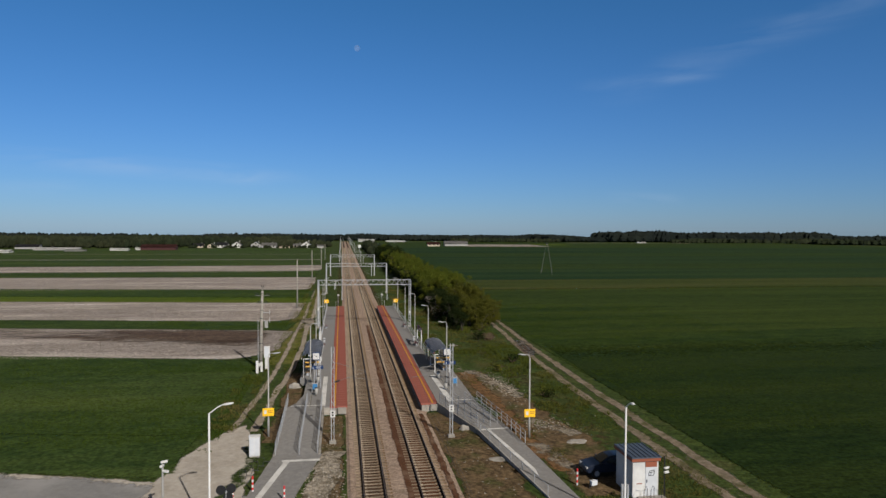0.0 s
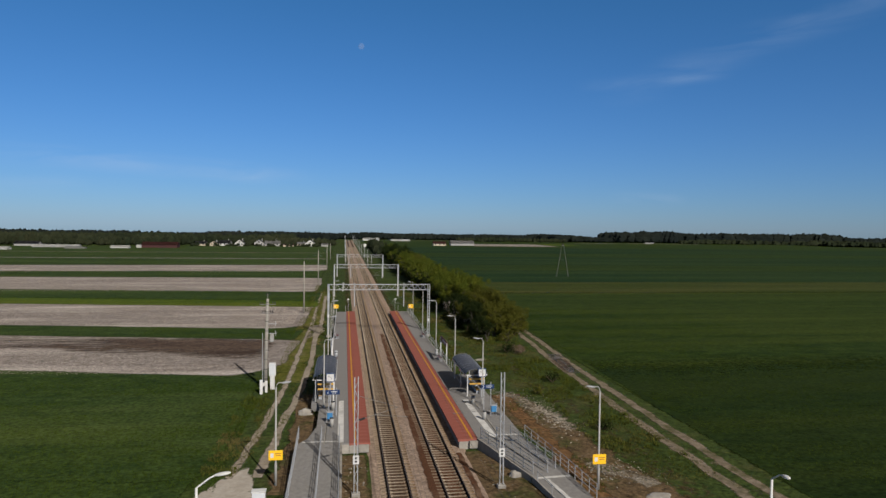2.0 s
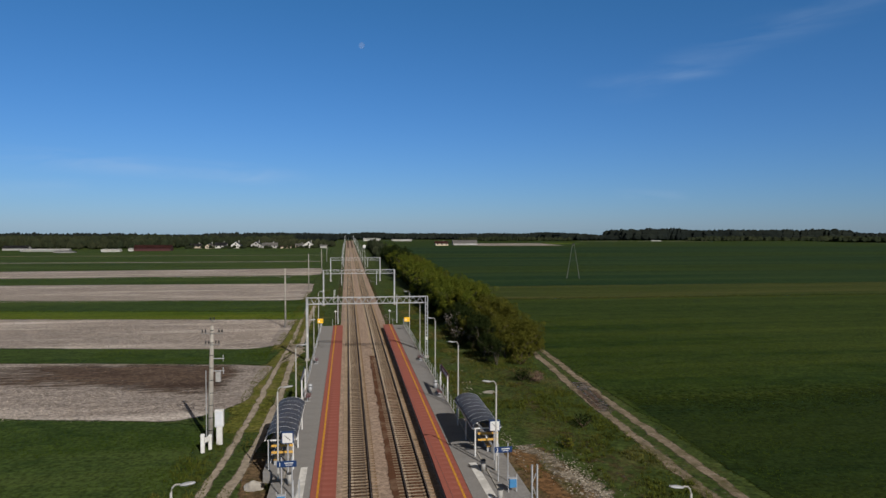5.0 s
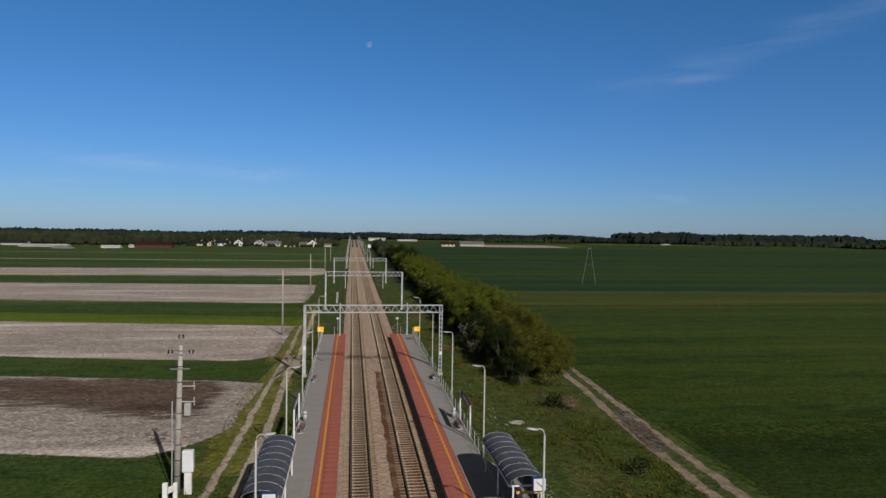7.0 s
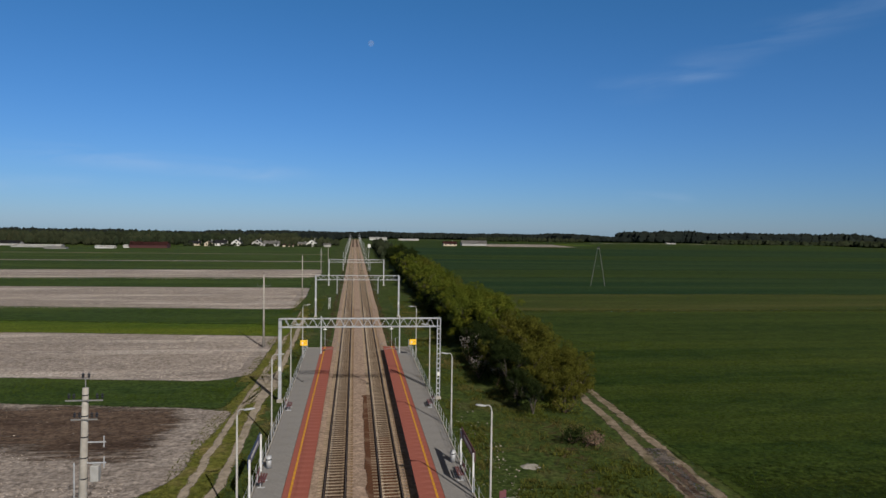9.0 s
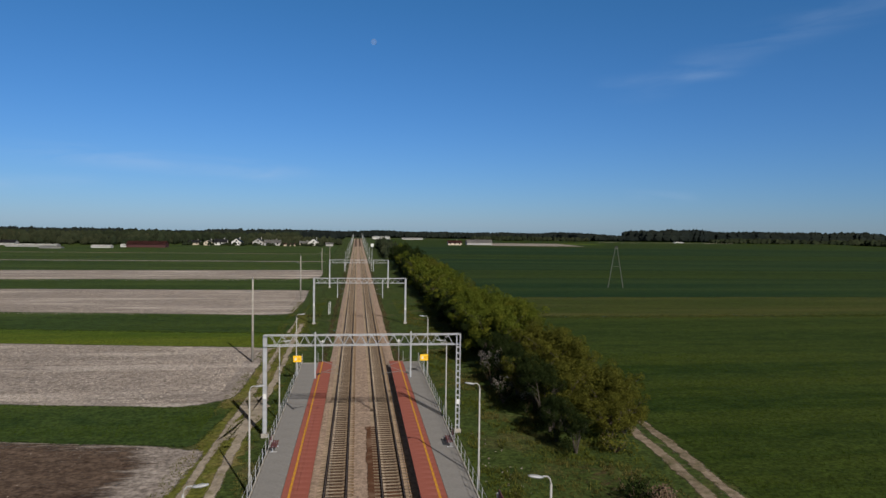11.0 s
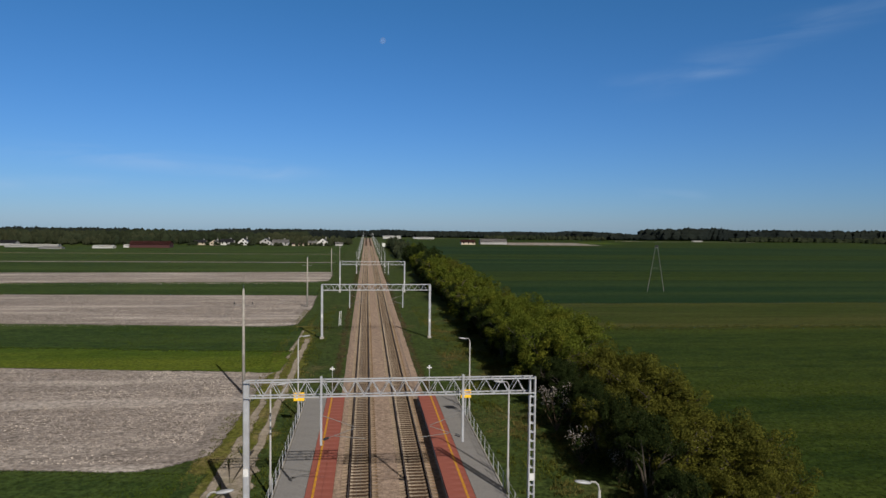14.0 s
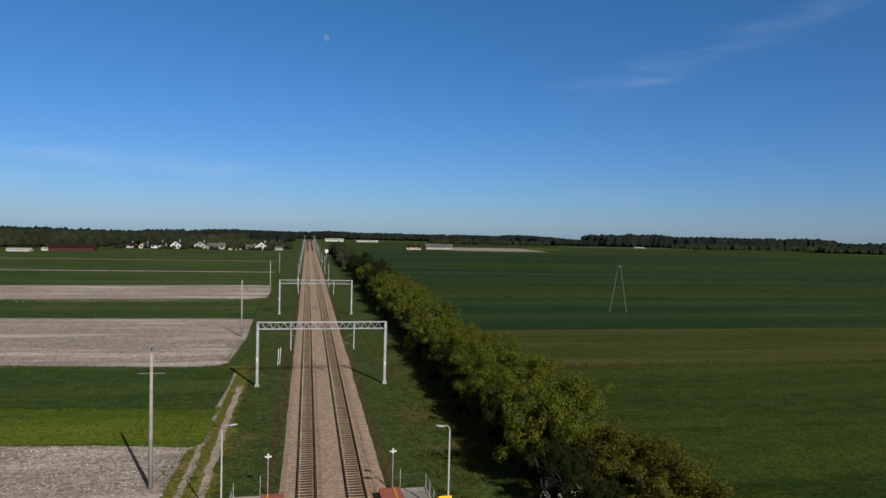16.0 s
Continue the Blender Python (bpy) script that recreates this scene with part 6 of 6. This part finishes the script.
# ---- distance ----
def woods(name, x0, x1, y0, y1, n, h0, h1, material, label, seed, conifer=0.5, width=(2.2, 4.0)):
    """A far wood: many small uneven crowns, from the ground up."""
    rnd = random.Random(seed)
    base = bmesh.new()
    bmesh.ops.create_icosphere(base, subdivisions=1, radius=1)
    bv, bf = [v.co.copy() for v in base.verts], [[v.index for v in f.verts] for f in base.faces]
    base.free()
    vs, fs = [], []
    for _ in range(int(n * 1.5)):
        x, y, h = rnd.uniform(x0, x1), rnd.uniform(y0, y1), rnd.uniform(h0, h1)
        w = rnd.uniform(*width) * rnd.uniform(0.5, 0.9)
        far = max(0.0, math.hypot(x, y) - 950)
        g0 = G - 0.012 * far - 0.000008 * far * far
        h = h * (1 + 0.35 * noise.noise((x * 0.012, seed, 0))) + G - g0
        if rnd.random() < conifer:
            k = len(vs)
            for q, (f, g) in enumerate(((0.05, 0.9), (0.45, 0.75), (0.75, 0.45))):
                for i in range(6):
                    a = i * 1.047 + q
                    rr = w * g * rnd.uniform(0.7, 1.2)
                    vs.append((x + rr * math.cos(a), y + rr * math.sin(a), g0 + h * f))
            vs.append((x, y, g0 + h))
            for q in range(2):
                for i in range(6):
                    fs.append((k + q * 6 + i, k + q * 6 + (i + 1) % 6, k + q * 6 + 6 + (i + 1) % 6, k + q * 6 + 6 + i))
            fs.extend([(k + 12 + i, k + 12 + (i + 1) % 6, k + 18) for i in range(6)])
        else:
            for cx, cy, cz, s in ((0, 0, 0.55, 1.0), (0.5, 0.2, 0.4, 0.75), (-0.45, -0.3, 0.35, 0.8)):
                k = len(vs)
                for v in bv:
                    j = rnd.uniform(0.86, 1.12)
                    vs.append((x + cx * w + v.x * w * s * j, y + cy * w + v.y * w * s * j, max(g0 - 0.3, g0 + h * cz + v.z * h * 0.45 * s * j)))
                fs.extend([tuple(k + i for i in f) for f in bf])
    me = bpy.data.meshes.new(name)
    me.from_pydata(vs, [], fs)
    me.materials.append(material)
    return tagged(new(name, me), label, "woods", "", "stuff")


woods("far_woods", -900, -60, 700, 790, 1300, 7.5, 10.5, FARLEAF, "mixed green woodland behind the village", 1, 0.05, (4.0, 7.0))
woods("far_woods", -1400, -20, 800, 900, 1500, 9, 11.5, PINE, "dark pine forest along the horizon", 2, 0.0, (4.5, 7.5))
woods("far_woods", -420, -150, 610, 680, 320, 6, 10, FARLEAF, "young birches and bushes by the village", 3, 0.15)
woods("far_woods", -120, -15, 655, 700, 120, 4, 8, FARLEAF, "garden trees between the village houses", 4, 0.1)
woods("far_woods", -160, 420, 1150, 1300, 1400, 5.5, 8.0, PINE, "dark pine forest along the horizon", 5, 0.0, (5, 8))
woods("far_woods", 300, 1500, 940, 1040, 1500, 8.5, 10, PINE, "dark pine forest along the horizon", 6, 0.0, (7.0, 12.0))
woods("far_woods", 385, 760, 930, 1000, 560, 13.0, 16.0, PINE, "tall dark pine forest along the horizon", 16, 0.0, (7.0, 12.0))
woods("far_woods", 470, 1000, 880, 925, 300, 4, 6.5, FARLEAF, "young green trees along the forest edge", 7, 0.0, (5.0, 9.0))
woods("far_woods", 1100, 2600, 1100, 1250, 1100, 9, 13, PINE, "dark pine forest along the horizon", 8, 0.0, (7.0, 12.0))
woods("far_woods", 150, 300, 900, 960, 160, 3.5, 6, FARLEAF, "scattered trees beyond the farm", 9, 0.2)
woods("far_woods", 15, 24, 430, 640, 130, 4, 9, FARLEAF, "line of trees along the railway far off", 10, 0.3, (1.8, 3.0))
woods("far_woods", -2600, -1300, 900, 1100, 900, 6, 9, PINE, "dark pine forest along the horizon", 12, 0.1, (5, 8))


def house(name, x, y, w, d, h, roof_h, wall_m, roof_m, label, rz=0.0, windows=3, category="house", gable_x=False):
    """A gabled house: walls, roof with eaves, windows, door and chimney."""
    h, roof_h = 0.8 * h, 0.85 * roof_h
    t = thing(name, x, y, G, label, category, "far village houses", rz=rz)
    bm = B()
    box(bm, 0, 0, 0, w, d, h)
    part("wall", bm, wall_m, t)
    bm = B()
    e = 0.4
    if gable_x:
        pts = [(-w / 2 - e, h - 0.15), (0, h + roof_h), (w / 2 + e, h - 0.15)]
        f = [[bm.verts.new((px, s * (d / 2 + e), pz)) for px, pz in pts] for s in (-1, 1)]
    else:
        pts = [(-d / 2 - e, h - 0.15), (0, h + roof_h), (d / 2 + e, h - 0.15)]
        f = [[bm.verts.new((s * (w / 2 + e), py, pz)) for py, pz in pts] for s in (-1, 1)]
    for k in range(2):
        bm.faces.new((f[0][k], f[0][k + 1], f[1][k + 1], f[1][k]))
    bmesh.ops.solidify(bm, geom=list(bm.faces), thickness=0.2)
    r = part("roof", bm, roof_m, t)
    for s in (-1, 1):
        bm = B()
        if gable_x:
            bm.faces.new([bm.verts.new((px, s * d / 2, pz)) for px, pz in ((-w / 2, h), (0, h + roof_h - 0.2), (w / 2, h))])
        else:
            bm.faces.new([bm.verts.new((s * w / 2, py, pz)) for py, pz in ((-d / 2, h), (0, h + roof_h - 0.2), (d / 2, h))])
        part("gable", bm, wall_m, t)
    if windows:
        bm = B()
        box(bm, w * 0.22, 0.3 * d, h + roof_h * 0.6, 0.6, 0.6, roof_h * 0.6 + 0.4)
        part("chimney", bm, GREYWALL, r)
        for k in range(windows):
            bm = B()
            box(bm, -w / 2 + (k + 0.5) * w / windows, -d / 2 - 0.03, 0.9, 1.1, 0.08, 1.3)
            wd = part("window", bm, GLASSDARK, t)
            bm = B()
            box(bm, -w / 2 + (k + 0.5) * w / windows, -d / 2 - 0.06, 0.82, 1.3, 0.14, 0.08)
            part("sill", bm, WHITE, wd)
        if gable_x:
            bm = B()
            box(bm, 0, -d / 2 - 0.03, h + 0.3, 1.2, 0.08, 1.2)
            part("window", bm, GLASSDARK, t)
    return t


house("house", -37, 640, 9.5, 9, 3.2, 4.2, PLASTER, ROOFDARK, "white house with a steep dark roof", 0, 3, gable_x=True)
house("house_annex", -45, 645, 8, 7, 2.6, 2.0, CREAM, ROOFGREY, "cream outbuilding with a grey roof", 0, 2)
house("house", -100, 640, 8, 9, 3.4, 3.6, PLASTER, ROOFDARK, "white house with a dark gabled roof", 0, 2, gable_x=True)
house("house", -113, 640, 10, 8, 3.0, 3.0, PLASTER, ROOFDARK, "white house with a dark roof", 0, 3)
house("house", -121, 632, 7, 7, 2.8, 2.6, CREAM, ROOFDARK, "cream house with a dark roof", 0, 2, gable_x=True)
house("house", -84, 650, 9, 9, 3.4, 3.4, GREYWALL, ROOFDARK, "grey house with a dark gabled roof", 0, 2, gable_x=True)
house("house", -71, 640, 13, 8, 3.0, 2.8, GREYWALL, ROOFGREY, "grey house with a low grey roof", 0, 3)
house("house", -134, 640, 9, 8, 2.4, 2.4, CREAM, ROOFDARK, "cream house with a dark roof", 0, 2)
house("shed", -56, 628, 9, 5, 2.0, 0.8, CREAM, ROOFRED, "low brown shed beside the houses", 0, 0, "shed")
house("shed", -24, 640, 6, 5, 2.4, 1.2, GREYWALL, ROOFGREY, "low grey shed beside the line", 0, 0, "shed")
house("barn", -152, 575, 27, 9, 3.0, 2.6, ROOFRED, ROOFRED, "long dark red sheet-metal barn", 0, 0, "barn")
house("greenhouse", -178, 560, 13, 6, 1.4, 1.1, PLASTER, WHITE, "low white plastic greenhouse tunnel", 0, 0, "greenhouse")
house("greenhouse", -165, 575, 10, 6, 1.6, 1.2, PLASTER, WHITE, "low white plastic greenhouse tunnel", 0, 0, "greenhouse")
house("greenhouse", -250, 515, 26, 7, 1.4, 1.2, PLASTER, WHITE, "long white plastic greenhouse tunnel", 0, 0, "greenhouse")
house("greenhouse", -228, 570, 34, 6, 1.6, 1.0, GREYWALL, WHITE, "long low pale greenhouse", 0, 0, "greenhouse")
house("greenhouse", -205, 545, 14, 5, 1.0, 0.6, GREYWALL, ROOFGREY, "low grey field shed", 0, 0, "shed")
house("shed", -262, 600, 18, 8, 2.4, 2.2, GREYWALL, ROOFDARK, "dark roofed farm shed", 0, 0, "shed")
house("farmhouse", 92, 700, 13, 9, 2.8, 2.6, CREAM, ROOFRED, "low farmhouse with a brown roof", 0, 3)
house("barn", 118, 712, 25, 10, 3.0, 3.4, GREYWALL, ROOFGREY, "long grey barn at the farm", 0, 0, "barn")
house("warehouse", 30, 930, 22, 20, 2.5, 2.0, PLASTER, WHITE, "large white warehouse far beyond the fields", 0, 0, "warehouse")
house("warehouse", 70, 930, 26, 20, 1.5, 1.2, PLASTER, WHITE, "large white warehouse far beyond the fields", 0, 0, "warehouse")
house("greenhouse", 410, 880, 12, 6, 1.0, 0.8, PLASTER, WHITE, "low white greenhouse by the forest", 0, 0, "greenhouse")
woods("garden_bushes", -140, -28, 622, 633, 34, 1.6, 3.4, FARLEAF, "garden bushes before the village houses", 31, 0.1, (1.5, 3.0))

# signal box by the line, far away
t = thing("relay_cabinet", 9.5, 520, G, "white relay cabinet on a post far along the line", "cabinet")
part("post", tube(B(), [(0, 0, 0), (0, 0, 4)], 0.12, 8), GALV, t)
bm = B()
box(bm, 0, 0, 3.6, 2.0, 0.8, 2.2, 0, 0.05)
part("body", bm, WHITE, t)

bm = B()
bmesh.ops.create_uvsphere(bm, u_segments=24, v_segments=16, radius=20)
moon = part("moon", bm, MOONM, None, "", True)
moon.location = (94, 4387, 1182)
tagged(moon, "pale half-faded daytime moon in the sky", "moon", "", "structure")

# ---- countable pieces of the track and platforms ----
for t, cx in zip(TRACKS, (-2.0, 2.0)):
    for k in range(290):
        share("sleeper", SLEEPER_ME, t, 0, 34 + 0.6 * k, -0.3)
    src = SLEEPER_ME
    co = np.zeros(len(src.vertices) * 3)
    src.vertices.foreach_get("co", co)
    co = co.reshape(-1, 3)
    polys = [tuple(p.vertices) for p in src.polygons]
    vs, fs = [], []
    for k in list(range(-123, 0)) + list(range(290, 1000)):
        o = len(vs)
        vs.extend([tuple(v) for v in co + np.array([0, 34 + 0.6 * k, -0.3])])
        fs.extend([tuple(i + o for i in p) for p in polys])
    me = bpy.data.meshes.new("sleeper_run")
    me.from_pydata(vs, [], fs)
    me.materials.append(SLEEPER)
    ob = new("sleeper_run", me)
    ob.parent = t
    tagged(ob, "", "", "", "stuff")
for s, p in zip((-1, 1), PLATFORMS):
    for k in range(87):
        y = 66.6 + k
        share("slab", SLAB_ME, p, s * 4.57, y, P)
        share("line_piece", LINE_ME, p, s * 4.95, y, P + 0.002)
    for k in range(43):
        share("paving_panel", PAVE_ME, p, s * 6.43, 67.1 + 2 * k, P)
